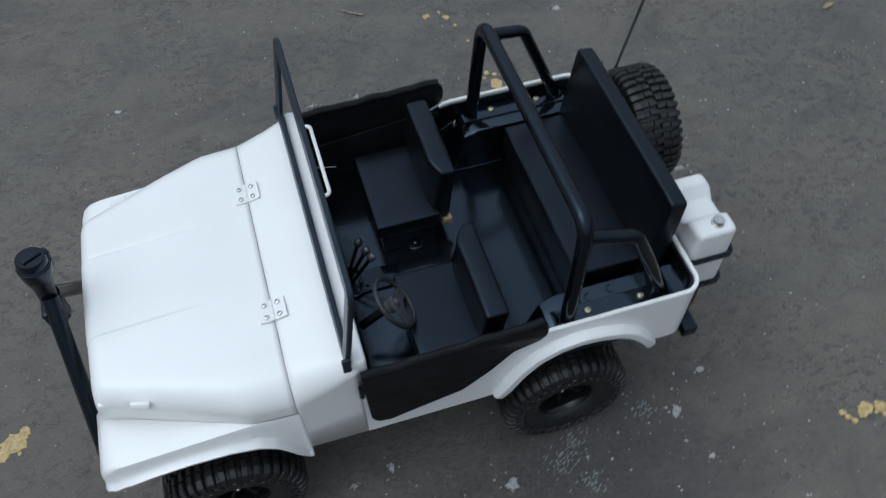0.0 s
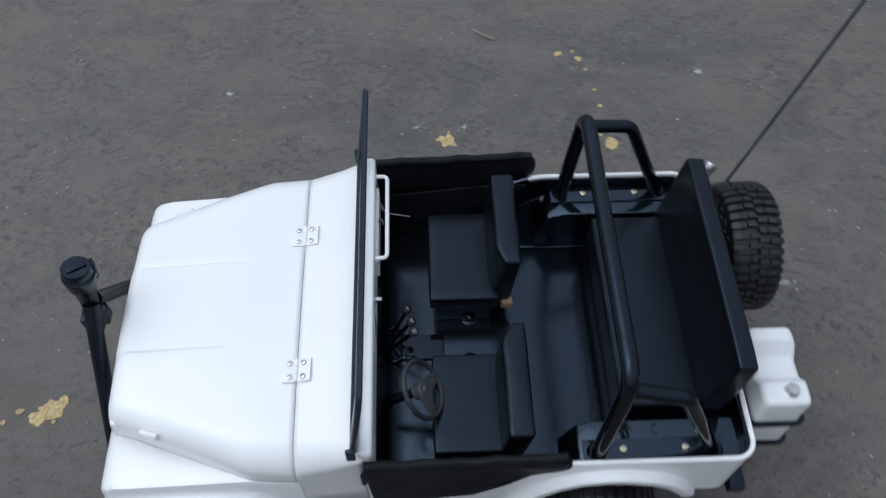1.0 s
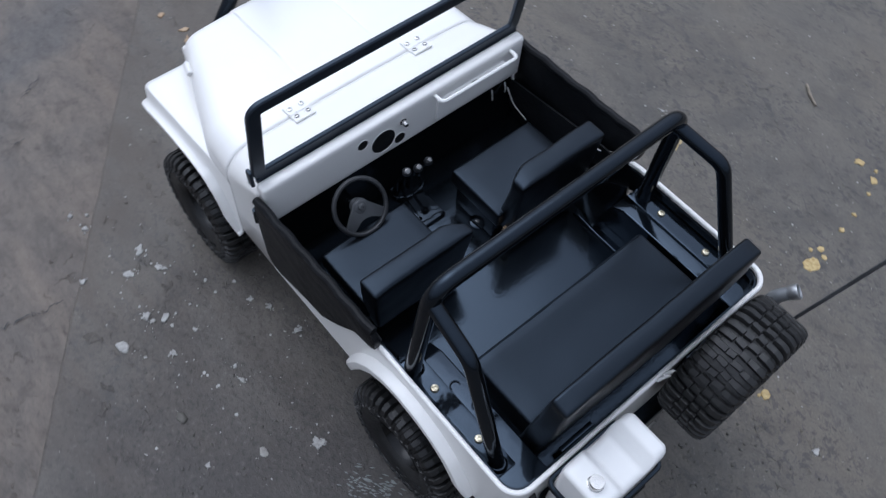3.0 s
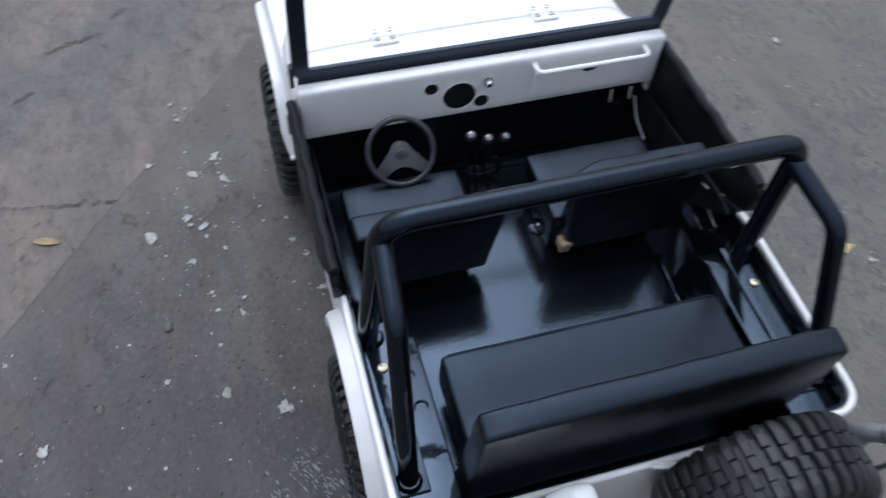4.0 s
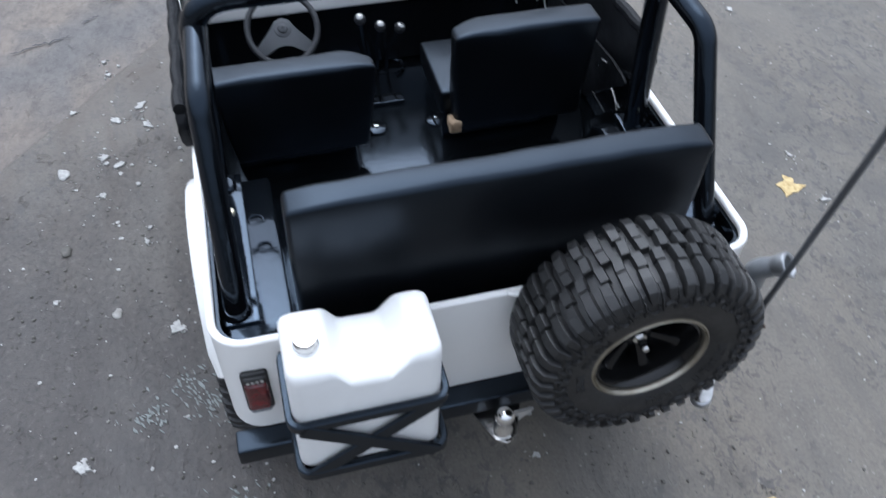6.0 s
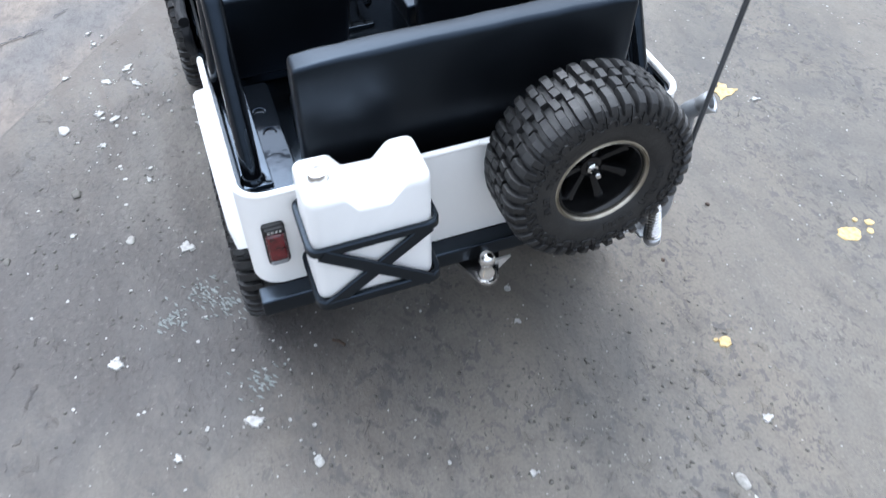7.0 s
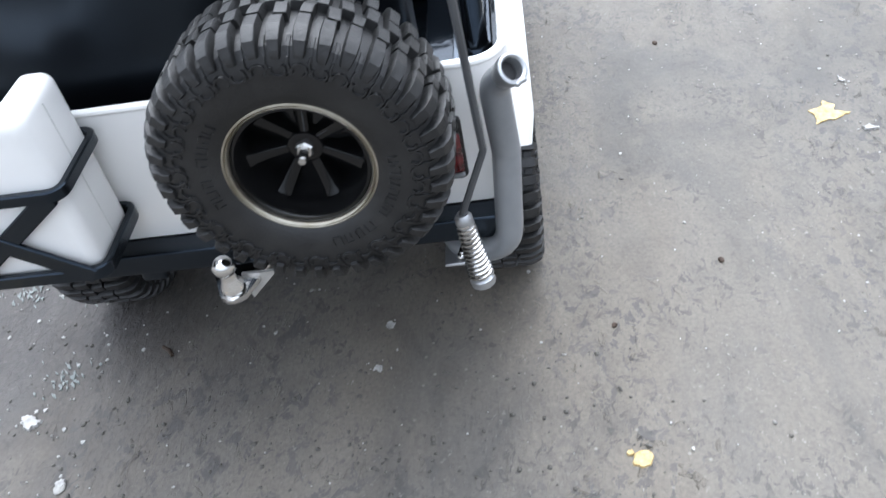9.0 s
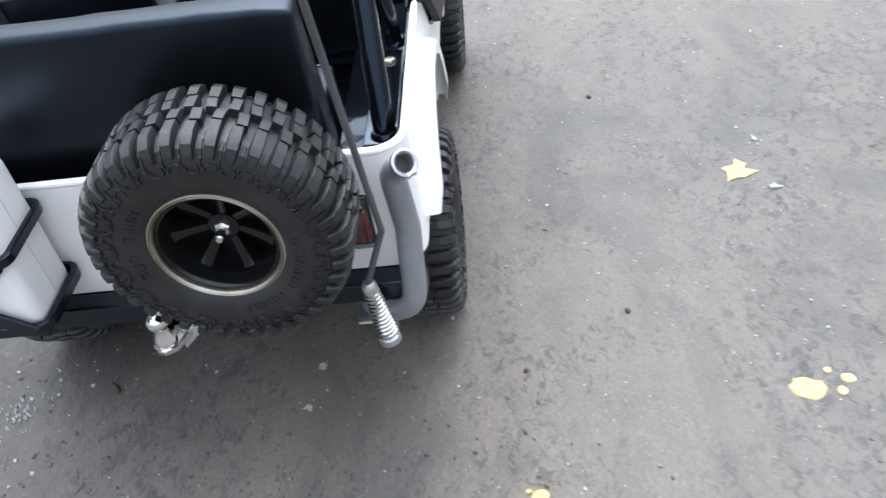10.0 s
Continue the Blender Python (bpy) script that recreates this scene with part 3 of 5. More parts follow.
# dark gap under the seam between hood and cowl
bm = bmesh.new()
rings(bm, [[(x, y * 0.992, z - 0.0012) for y, z in section(x)] for x in (0.1925, 0.1965)], closed=False, cap=False)
part("seam_backing", bm, HOLE, jeep)

# hinges of the hood
for y in (0.0485, -0.0485):
    z = 0.1674
    bm = bmesh.new()
    rbox(bm, (0.1858, y - 0.0074, z - 0.0006), (0.1936, y + 0.0074, z + 0.0015), 0.0003, 2, shape=lambda p: p + Vector((0, 0, (0.1944 - p.x) * 0.31)))
    rbox(bm, (0.1952, y - 0.0074, z - 0.0008), (0.2030, y + 0.0074, z + 0.0015), 0.0003, 2)
    for k in range(3):
        tube(bm, [(0.1944, y - 0.0074 + k * 0.0050, z + 0.0012), (0.1944, y - 0.0074 + k * 0.0050 + 0.0046, z + 0.0012)], 0.0013, 10)
    part("hinge", bm, WHITE, hood, "white-painted butt hinge")
    for dx in (-0.0042, 0.0042):
        for dy in (-0.0044, 0.0044):
            bm = bmesh.new()
            screw(bm, (0.1944 + dx, y + dy, z + 0.0015 + max(0, -dx) * 0.31), (0.3 if dx < 0 else 0, 0, 1), 0.0018, 0.0012)
            part("screw", bm, STEEL, hood, "small steel screw")
# hood catches on the shoulders
for s in (1, -1):
    bm = bmesh.new()
    m = Matrix.Translation((0.2815, s * 0.0800, 0.1545)) @ Euler((radians(s * -58), 0, radians(s * -17))).to_matrix().to_4x4()
    rbox(bm, (-0.0058, -0.0022, -0.0006), (0.0058, 0.0022, 0.0030), 0.0012, 3, shape=lambda p: m @ p)
    part("hood_catch", bm, WHITE, hood)

# front panel below the hood
bm = bmesh.new()
rbox(bm, (0.3030, -0.072, 0.092), (0.3085, 0.072, 0.1500), 0.002, 2)
part("front_panel", bm, WHITE, jeep)

# ---- front fenders: a rolled sheet over each wheel
for s in (1, -1):
    loops = []
    for x in [0.1930, *np.linspace(0.1955, 0.2300, 15), *np.linspace(0.2345, 0.3050, 16), 0.3085, 0.3115, 0.3140, 0.3160, 0.3176, 0.3188, 0.3194]:
        top = float(np.interp(x, [0.1955, 0.2260, 0.3000, 0.3085, 0.3140, 0.3176, 0.3194], [0.1395, 0.1385, 0.1325, 0.1310, 0.1275, 0.1210, 0.1130]))
        low = float(np.interp(x, [0.1955, 0.1990, 0.2045, 0.2120, 0.2220, 0.2400, 0.2650, 0.2900, 0.3050, 0.3160, 0.3194],
                              [0.0800, 0.0880, 0.1000, 0.1120, 0.1195, 0.1235, 0.1235, 0.1205, 0.1165, 0.1100, 0.1060]))
        yin = 0.0985 if x < 0.226 else float(np.interp(x, [0.226, 0.3194], [0.0960, 0.0600]))
        yo = float(np.interp(x, [0.1955, 0.226, 0.300, 0.3115, 0.3176, 0.3194], [0.1071, 0.1068, 0.1068, 0.1056, 0.1025, 0.0990]))
        lip = float(np.interp(x, [0.1955, 0.2020, 0.2150, 0.3000, 0.3194], [0.0036, 0.0065, 0.0065, 0.0060, 0.0050]))
        bend = min(0.0040, (top - low) * 0.4)
        sec = [(yin, top), ((yin + yo) / 2, top), (yo - 0.0045, top - 0.0001), (yo - 0.0016, top - bend * 0.25), (yo - 0.0002, top - bend), (yo + 0.0003, low + bend * 0.9),
               (yo + lip * 0.35, low + bend * 0.45), (yo + lip, low + bend * 0.30), (yo + lip + 0.0003, low)]
        loops.append([(x, s * y - (0.0024 if s < 0 else 0), z) for y, z in sec])
    bm = bmesh.new()
    rings(bm, loops, closed=False, cap=False)
    thicker(part("front_fender", bm, WHITE, jeep, "white front fender with a rolled edge", 45), 0.0018)
    bm = bmesh.new()
    lathe(bm, [(0.0045, 0), (0.0045, 0.010), (0.0030, 0.012), (0.0, 0.012)], Matrix.Translation((0.300, s * 0.098, 0.108)) @ Euler((0, radians(90), 0)).to_matrix().to_4x4(), 14)
    part("side_marker", bm, SATIN, jeep)

# inner wings and engine bay walls close the front
for s in (1, -1):
    bm = bmesh.new()
    prism(bm, [(0.200, 0.090), (0.304, 0.090), (0.304, 0.1300), (0.200, 0.1360)], lambda u, v, w: (u, s * (0.064 + w), v), 0.003, 0.0003)
    part("inner_wing", bm, SATIN, jeep)

# ---- dash
bm = bmesh.new()
rbox(bm, (0.1480, -0.1073, 0.1430), (0.1570, 0.1055, 0.1785), 0.0028, 10)
dash = part("dashboard", bm, WHITE, jeep, "white painted dashboard")
bm = bmesh.new()
rbox(bm, (0.1460, -0.0885, 0.1488), (0.1485, -0.0282, 0.1672), 0.0004, 4)
part("glovebox_lid", bm, WHITE, dash)
bm = bmesh.new()
lathe(bm, [(0.0028, 0), (0.0028, 0.0006), (0.0, 0.0006)],
      Matrix.Translation((0.1463, -0.0605, 0.1655)) @ Euler((0, radians(-90), 0)).to_matrix().to_4x4() @ Matrix.Diagonal((0.65, 1.55, 1, 1)), 18)
part("glovebox_latch", bm, HOLE, dash, "dark oval latch")
bm = bmesh.new()
tube(bm, [(0.1482, -0.0268, 0.1735), (0.1400, -0.0268, 0.1735), (0.1400, -0.0935, 0.1735), (0.1482, -0.0935, 0.1735)], 0.0014, 10, 0.006)
part("grab_handle", bm, WHITE, dash, "white grab handle")
for y, z, r in ((0.0160, 0.1585, 0.0098), (0.0325, 0.1668, 0.0042), (0.0025, 0.1520, 0.0046)):
    turn = Matrix.Translation((0.1482, y, z)) @ Euler((0, radians(-90), 0)).to_matrix().to_4x4()
    bm = bmesh.new()
    lathe(bm, [(r + 0.0006, -0.0004), (r + 0.0005, 0.0003), (r + 0.0001, 0.0005), (r - 0.0003, 0.0003), (r - 0.0003, -0.0004)], turn, 28)
    part("gauge_bezel", bm, WHITE, dash)
    bm = bmesh.new()
    lathe(bm, [(r - 0.0003, -0.0006), (r - 0.0003, 0.0003), (0, 0.0003)], turn, 28)
    part("gauge_face", bm, HOLE, dash, "empty black gauge opening")
bm = bmesh.new()
turn = Matrix.Translation((0.1482, 0.0000, 0.1668)) @ Euler((0, radians(-90), 0)).to_matrix().to_4x4()
lathe(bm, [(0.0026, -0.0004), (0.0026, 0.0006), (0.0018, 0.0010), (0.0018, 0.0040), (0.0014, 0.0046), (0, 0.0044)], turn, 16)
part("ignition_knob", bm, STEEL, dash, "small bright ignition knob")

# ---- windshield frame, open, leaning back
bm = bmesh.new()
lean = Vector((-0.0085, 0, 0.0640))
foot, up_ = Vector((0.1585, 0, 0.1815)), lean.normalized()
nrm = Vector((up_.z, 0, -up_.x))
ring = fillet([foot + Vector((0, 0.1012, 0)), foot + Vector((0, -0.1038, 0)), foot + lean + Vector((0, -0.1036, 0)), foot + lean + Vector((0, 0.1004, 0))], 0.006, 5, True)
sweep(bm, ring, rect(0.0090, 0.0034, 0.0008), up=nrm, closed=True)
frame_ob = part("windshield_frame", bm, FRAME, jeep, "black windshield frame without glass")
bm = bmesh.new()
rbox(bm, (0.1570, -0.1052, 0.1752), (0.1605, 0.1035, 0.1790), 0.0008, 4)
part("frame_gasket", bm, FRAME, frame_ob)
for s in (1, -1):
    bm = bmesh.new()
    rbox(bm, (0.1570, s * 0.1062 - 0.0012, 0.1745), (0.1622, s * 0.1062 + 0.0012, 0.1880), 0.0008, 2)
    part("frame_bracket", bm, FRAME, frame_ob)

# ---- soft half doors
door_line = [(0.1535, 0.1685), (0.1000, 0.1705), (0.0420, 0.1730), (0.0345, 0.1670), (0.0360, 0.1530), (0.0560, 0.1455), (0.0720, 0.1310), (0.0900, 0.1150), (0.1100, 0.1075),
             (0.1430, 0.1000), (0.1510, 0.1080)]
for s in (1, -1):
    bm = bmesh.new()
    out = smooth_outline(door_line, 0.006)
    prism(bm, out, lambda u, v, w: (u, s * ((0.1062 if s > 0 else 0.1076) + w + 0.0006 * math.sin(u * 90) + 0.0004 * math.sin(v * 160)), v), 0.0042, 0.0012, 2)
    door = part("door", bm, DOORSKIN, jeep, "soft black leatherette half door")
    bm = bmesh.new()
    tube(bm, [(x, s * ((0.1085 if s > 0 else 0.1099) + 0.0004 * math.sin(x * 300)), z - 0.0005 + 0.0005 * math.sin(x * 170 + s)) for x, z in
              [(0.1530 - 0.1145 * k / 30, 0.1682 + 0.0045 * k / 30) for k in range(31)]], 0.0028, 10)
    part("door_piping", bm, DOORSKIN, door)
    bm = bmesh.new()
    rbox(bm, (0.1505, s * 0.1092 - 0.0022, 0.1480), (0.1560, s * 0.1092 + 0.0022, 0.1545), 0.0010, 2)
    tube(bm, [(0.1545, s * 0.1105, 0.1450), (0.1545, s * 0.1105, 0.1580)], 0.0016, 10)
    part("door_hinge", bm, SATIN, door, "small black door hinge")

# black flaps that close the sides behind the doors
lining_line = [(0.1500, 0.1400), (0.0600, 0.1500), (0.0370, 0.1500), (0.0500, 0.1400), (0.0660, 0.1260), (0.0800, 0.1120), (0.1000, 0.1060), (0.1450, 0.1030)]
for s in (1, -1):
    bm = bmesh.new()
    prism(bm, smooth_outline(lining_line, 0.004), lambda u, v, w: (u, s * (0.1010 + w + 0.0003 * math.sin(u * 120)), v), 0.0014, 0.0004)
    part("door_lining", bm, DOORSKIN, jeep, "black flap inside the door")

# ---- roll bar
bm = bmesh.new()
tube(bm, [(0.0165, 0.0990, 0.1440), (0.0120, 0.0925, 0.2372), (0.0120, -0.0895, 0.2375), (0.0165, -0.0955, 0.1440)], 0.0049, 18, 0.016)
bar = part("roll_bar", bm, TUBE, jeep, "glossy black tubular roll bar")
for s in (1, -1):
    y0 = 0.0920 if s > 0 else -0.0880
    bm = bmesh.new()
    tube(bm, [(0.0125, y0, 0.2270), (-0.0205, s * 0.0945, 0.2185), (-0.0540, s * 0.0968, 0.1440)], 0.0044, 16, 0.012)
    part("rear_brace", bm, TUBE, bar, "")
    for x, y in ((0.0165, s * 0.0965), (-0.0540, s * 0.0968)):
        bm = bmesh.new()
        lathe(bm, [(0.0060, 0.1436), (0.0058, 0.1450), (0.0050, 0.1462), (0.0043, 0.1470)], Matrix.Translation((x, y, 0)), 18)
        part("foot", bm, TUBE, bar, "")

# ---- floor tunnel, levers
bm = bmesh.new()
rbox(bm, (0.1040, -0.0035, FLOOR - 0.0003), (0.1340, 0.0150, FLOOR + 0.0024), 0.0008, 4)
tunnel = part("gearbox_cover", bm, BLACK, jeep, "glossy black gearbox cover plate")
bm = bmesh.new()
ringp = [(0.1385 + 0.0085 * math.cos(a), 0.0030 + 0.0130 * math.sin(a), FLOOR + 0.0012) for a in np.linspace(0, 2 * math.pi, 25)[:-1]]
tube(bm, ringp, 0.0014, 8, closed=True)
part("boot_ring", bm, BLACK, tunnel)
for x, y, z, bx in ((0.1238, 0.0159, 0.1512, 0.1410), (0.1256, 0.0047, 0.1443, 0.1400), (0.1284, -0.0068, 0.1400, 0.1395)):
    bm = bmesh.new()
    tube(bm, [(bx, 0.003 + y * 0.45, FLOOR), (bx - 0.0016, 0.003 + y * 0.55, 0.1200), (x, y, z)], 0.0013, 8, 0.010)
    lever = part("gear_lever", bm, SATIN, jeep, "thin black lever with a metal-capped knob")
    up_knob = (Vector((x, y, z)) - Vector((bx, 0.003 + y * 0.5, 0.1150))).to_track_quat("Z", "X").to_matrix().to_4x4()
    bm = bmesh.new()
    lathe(bm, [(0.0014, -0.0040), (0.0026, -0.0026), (0.0031, -0.0006), (0.0028, 0.0010), (0.0020, 0.0018), (0.0, 0.0018)], Matrix.Translation((x, y, z)) @ up_knob, 16)
    part("knob", bm, PLASTIC, lever)
    bm = bmesh.new()
    lathe(bm, [(0.0019, 0.0012), (0.0018, 0.0021), (0.0014, 0.0023), (0.0, 0.0023)], Matrix.Translation((x, y, z)) @ up_knob, 14)
    part("knob_cap", bm, DULLSTEEL, lever, "small steel cap")
for x, y in ((0.0856, -0.0166), (0.0860, 0.0166)):
    bm = bmesh.new()
    lathe(bm, [(0.0062, FLOOR - 0.0005), (0.0060, FLOOR + 0.0010), (0.0050, FLOOR + 0.0016), (0.0, FLOOR + 0.0016)], Matrix.Translation((x, y, 0)), 18)
    part("seat_tab", bm, BLACK, tunnel)
    bm = bmesh.new()
    screw(bm, (x, y, FLOOR + 0.0016), (0, 0, 1), 0.0017, 0.0011)
    part("screw", bm, STEEL, tunnel, "small steel screw")

# ---- steering wheel
bm = bmesh.new()
hub = Vector((0.1190, 0.0570, 0.1540))
axis = Vector((-0.77, 0.02, 0.63)).normalized()
tilt = Matrix.Translation(hub) @ axis.to_track_quat("Z", "X").to_matrix().to_4x4()
lathe(bm, [(0.0179 + 0.0016 * math.cos(a), 0.0017 * math.sin(a)) for a in np.linspace(0, 2 * math.pi, 11)[:-1]], tilt, 40, closed=True)
steer = part("steering_wheel", bm, PLASTIC, jeep, "grey-black plastic steering wheel with three spokes")
bm = bmesh.new()
lathe(bm, [(0.0052, -0.0050), (0.0052, -0.0005), (0.0040, 0.0010), (0.0016, 0.0014), (0.0, 0.0012)], tilt, 20)
# one solid three-cornered plate joins hub and rim
down = tilt.to_3x3().inverted() @ Vector((0, 0, -1))
low_angle = math.atan2(down.y, down.x)
corners = [(-1.02, 0.0178), (-0.68, 0.0178), (-0.42, 0.0095), (0, 0.0080), (0.42, 0.0095), (0.68, 0.0178), (1.02, 0.0178), (1.65, 0.0062), (2.4, 0.0056), (3.14, 0.0056), (-2.4, 0.0056), (-1.65, 0.0062)]
corners = [(low_angle + a, r) for a, r in corners]
corners = [(r * math.cos(a), r * math.sin(a)) for a, r in corners]
prism(bm, corners, lambda u, v, w: tilt @ Vector((u, v, -0.0016 + w)), 0.0022, 0.0004, 2)
part("spokes", bm, HUBGREY, steer, "grey three-cornered hub plate")
bm = bmesh.new()
screw(bm, tilt @ Vector((0, 0, 0.0014)), axis, 0.0024, 0.0018)
part("hub_bolt", bm, HUBGREY, steer)
bm = bmesh.new()
tube(bm, [hub - axis * 0.003, hub - axis * 0.030], 0.0030, 12)
part("steering_column", bm, BLACK, steer)

# ---- seats


def puffed(lo, hi, crown, lean=0.0, taper=0.0):
    """Bulges a cushion's faces, leans it back with height, and narrows it downwards."""
    c = [(a + b) / 2 for a, b in zip(lo, hi)]
    h = [(b - a) / 2 for a, b in zip(lo, hi)]

    def f(p):
        u = [(v - m) / k for v, m, k in zip(p, c, h)]
        q = Vector(p)
        for i in range(3):
            j, k = [v for v in range(3) if v != i]
            q[i] += math.copysign(1, u[i]) * abs(u[i]) ** 3 * crown * max(0, 1 - u[j] ** 2) * max(0, 1 - u[k] ** 2)
        wr = 0.0004 * noise.noise((p[0] * 70, p[1] * 70, p[2] * 70))
        q += Vector((wr, wr, wr))
        q.x -= lean * (p[2] - lo[2])
        q.y = c[1] + (q.y - c[1]) * (1 - taper * (hi[2] - p[2]))
        return q
    return f


for s, y0, y1 in ((1, 0.0270, 0.0925), (-1, -0.0850, -0.0140)):
    bm = bmesh.new()
    rbox(bm, (0.0700, y0 + 0.003, FLOOR - 0.0005), (0.1090, y1 - 0.002, 0.1300), 0.0015, 3)
    seat = part("front_seat", bm, BLACK, jeep, "black leatherette bucket seat")
    bm = bmesh.new()
    lo, hi = (0.0660, y0, 0.1260), (0.1130, y1, 0.1395)
    rbox(bm, lo, hi, 0.0018, 8, puffed(lo, hi, 0.0006))
    part("cushion", bm, LEATHER, seat)
    yb0, yb1 = (0.0200, 0.0950) if s > 0 else (-0.0895, -0.0175)
    bm = bmesh.new()
    lo, hi = (0.0580, yb0, 0.1200), (0.0735, yb1, 0.1705 if s > 0 else 0.1790)
    plump, inner = puffed(lo, hi, 0.0009, 0.07, 2.6 if s > 0 else 1.2), yb0 if s > 0 else yb1

    def pinched(p):
        """The cover is folded thin at the backrest's inner end, most at the top."""
        q = plump(p)
        near = max(0.0, 1 - abs(p[1] - inner) / 0.013)
        up = min(max((p[2] - 0.128) / 0.036, 0.0), 1.0)
        rear = lo[0] - 0.07 * (p[2] - lo[2])
        q.x = rear + (q.x - rear) * (1 - (0.55 if s > 0 else 0.35) * near ** 1.3 * up)
        q.z -= 0.0012 * near ** 2 * up
        return q
    rbox(bm, lo, hi, 0.0024, 12, pinched)
    part("backrest", bm, LEATHER, seat)
    # welt round the top of the backrest
    bm = bmesh.new()
    tube(bm, [(0.0560, yb0 + 0.006, hi[2] - 0.0014), (0.0560, yb1 - 0.006, hi[2] - 0.0014)], 0.0007, 6)
    part("welt", bm, LEATHER, seat)
bm = bmesh.new()
rbox(bm, (0.0560, -0.0230, 0.1200), (0.0640, -0.0165, 0.1275), 0.0015, 3, lambda p: p + Vector((0.001 * noise.noise(p * 400), 0.001 * noise.noise(p * 300), 0)))
part("torn_corner", bm, TORN, jeep, "torn brown card at the seat corner")

# rear bench
bm = bmesh.new()
rbox(bm, (-0.0560, -0.0700, FLOOR - 0.0005), (-0.0045, 0.0650, 0.1400), 0.0015, 3)
bench = part("rear_bench", bm, LEATHER, jeep, "full-width black leatherette rear bench")
bm = bmesh.new()
lo, hi = (-0.0530, -0.0720, 0.1240), (-0.0022, 0.0690, 0.1484)
rbox(bm, lo, hi, 0.0020, 10, puffed(lo, hi, 0.0006))
part("cushion", bm, LEATHER, bench)
bm = bmesh.new()
lo, hi = (-0.0605, -0.0780, 0.1170), (-0.0460, 0.0735, 0.2072)
stuffed = puffed(lo, hi, 0.0008, 0.12)


def sloped_top(p):
    """The top of the backrest falls away to the rear and is pinched at its ends."""
    q = stuffed(p)
    up = min(max((p[2] - 0.165) / (hi[2] - 0.165), 0.0), 1.0)
    rear = (hi[0] - p[0]) / (hi[0] - lo[0])
    end = max(0.0, 1 - min(p[1] - lo[1], hi[1] - p[1]) / 0.008)
    q.x += 0.0030 * up ** 2 * rear
    q.z -= (0.0012 * rear + 0.0014 * end ** 2) * up ** 3
    return q


rbox(bm, lo, hi, 0.0022, 16, sloped_top)
part("backrest", bm, LEATHER, bench)
bm = bmesh.new()
tube(bm, [(-0.0029, 0.066 - 0.135 * k / 12, 0.1479 + 0.0003 * math.sin(k * 1.7)) for k in range(13)], 0.0008, 6)
part("welt", bm, LEATHER, bench)

# loose wires under the dash
bm = bmesh.new()
tube(bm, [(0.1490, -0.0985, 0.1330), (0.1410, -0.0990, 0.1215), (0.1260, -0.0985, 0.1180)], 0.0005, 6, 0.008)
part("wire", bm, WIRE, jeep, "thin pale wire")
for y in (-0.0800, -0.0925):
    bm = bmesh.new()
    tube(bm, [(0.1470, y, 0.1440), (0.1445, y + 0.001, 0.1395), (0.1455, y, 0.1350)], 0.0005, 6, 0.004)
    part("wire", bm, WIRE, jeep, "thin pale wire")
# steel strips added as glints by the right seat; a ledge behind the bench
bm = bmesh.new()
tube(bm, [(0.0660, -0.0975, 0.1262), (0.0560, -0.0985, 0.1240), (0.0460, -0.0985, 0.1236)], 0.0006, 6, 0.006)
part("flap_glint", bm, STEEL, jeep, "bright steel strip added as a glint on the door flap")
bm = bmesh.new()
tube(bm, [(0.0680, -0.0985, 0.1415), (0.0640, -0.0982, 0.1480), (0.0580, -0.0980, 0.1500)], 0.0007, 6, 0.004)
part("flap_glint", bm, STEEL, jeep, "bright steel strip added as a glint on the door flap")
bm = bmesh.new()
rbox(bm, (-0.0690, 0.0300, 0.1180), (-0.0655, 0.0560, 0.1200), 0.0005, 2)
part("tail_ledge", bm, BRUSHED, jeep)

# ---- wheels


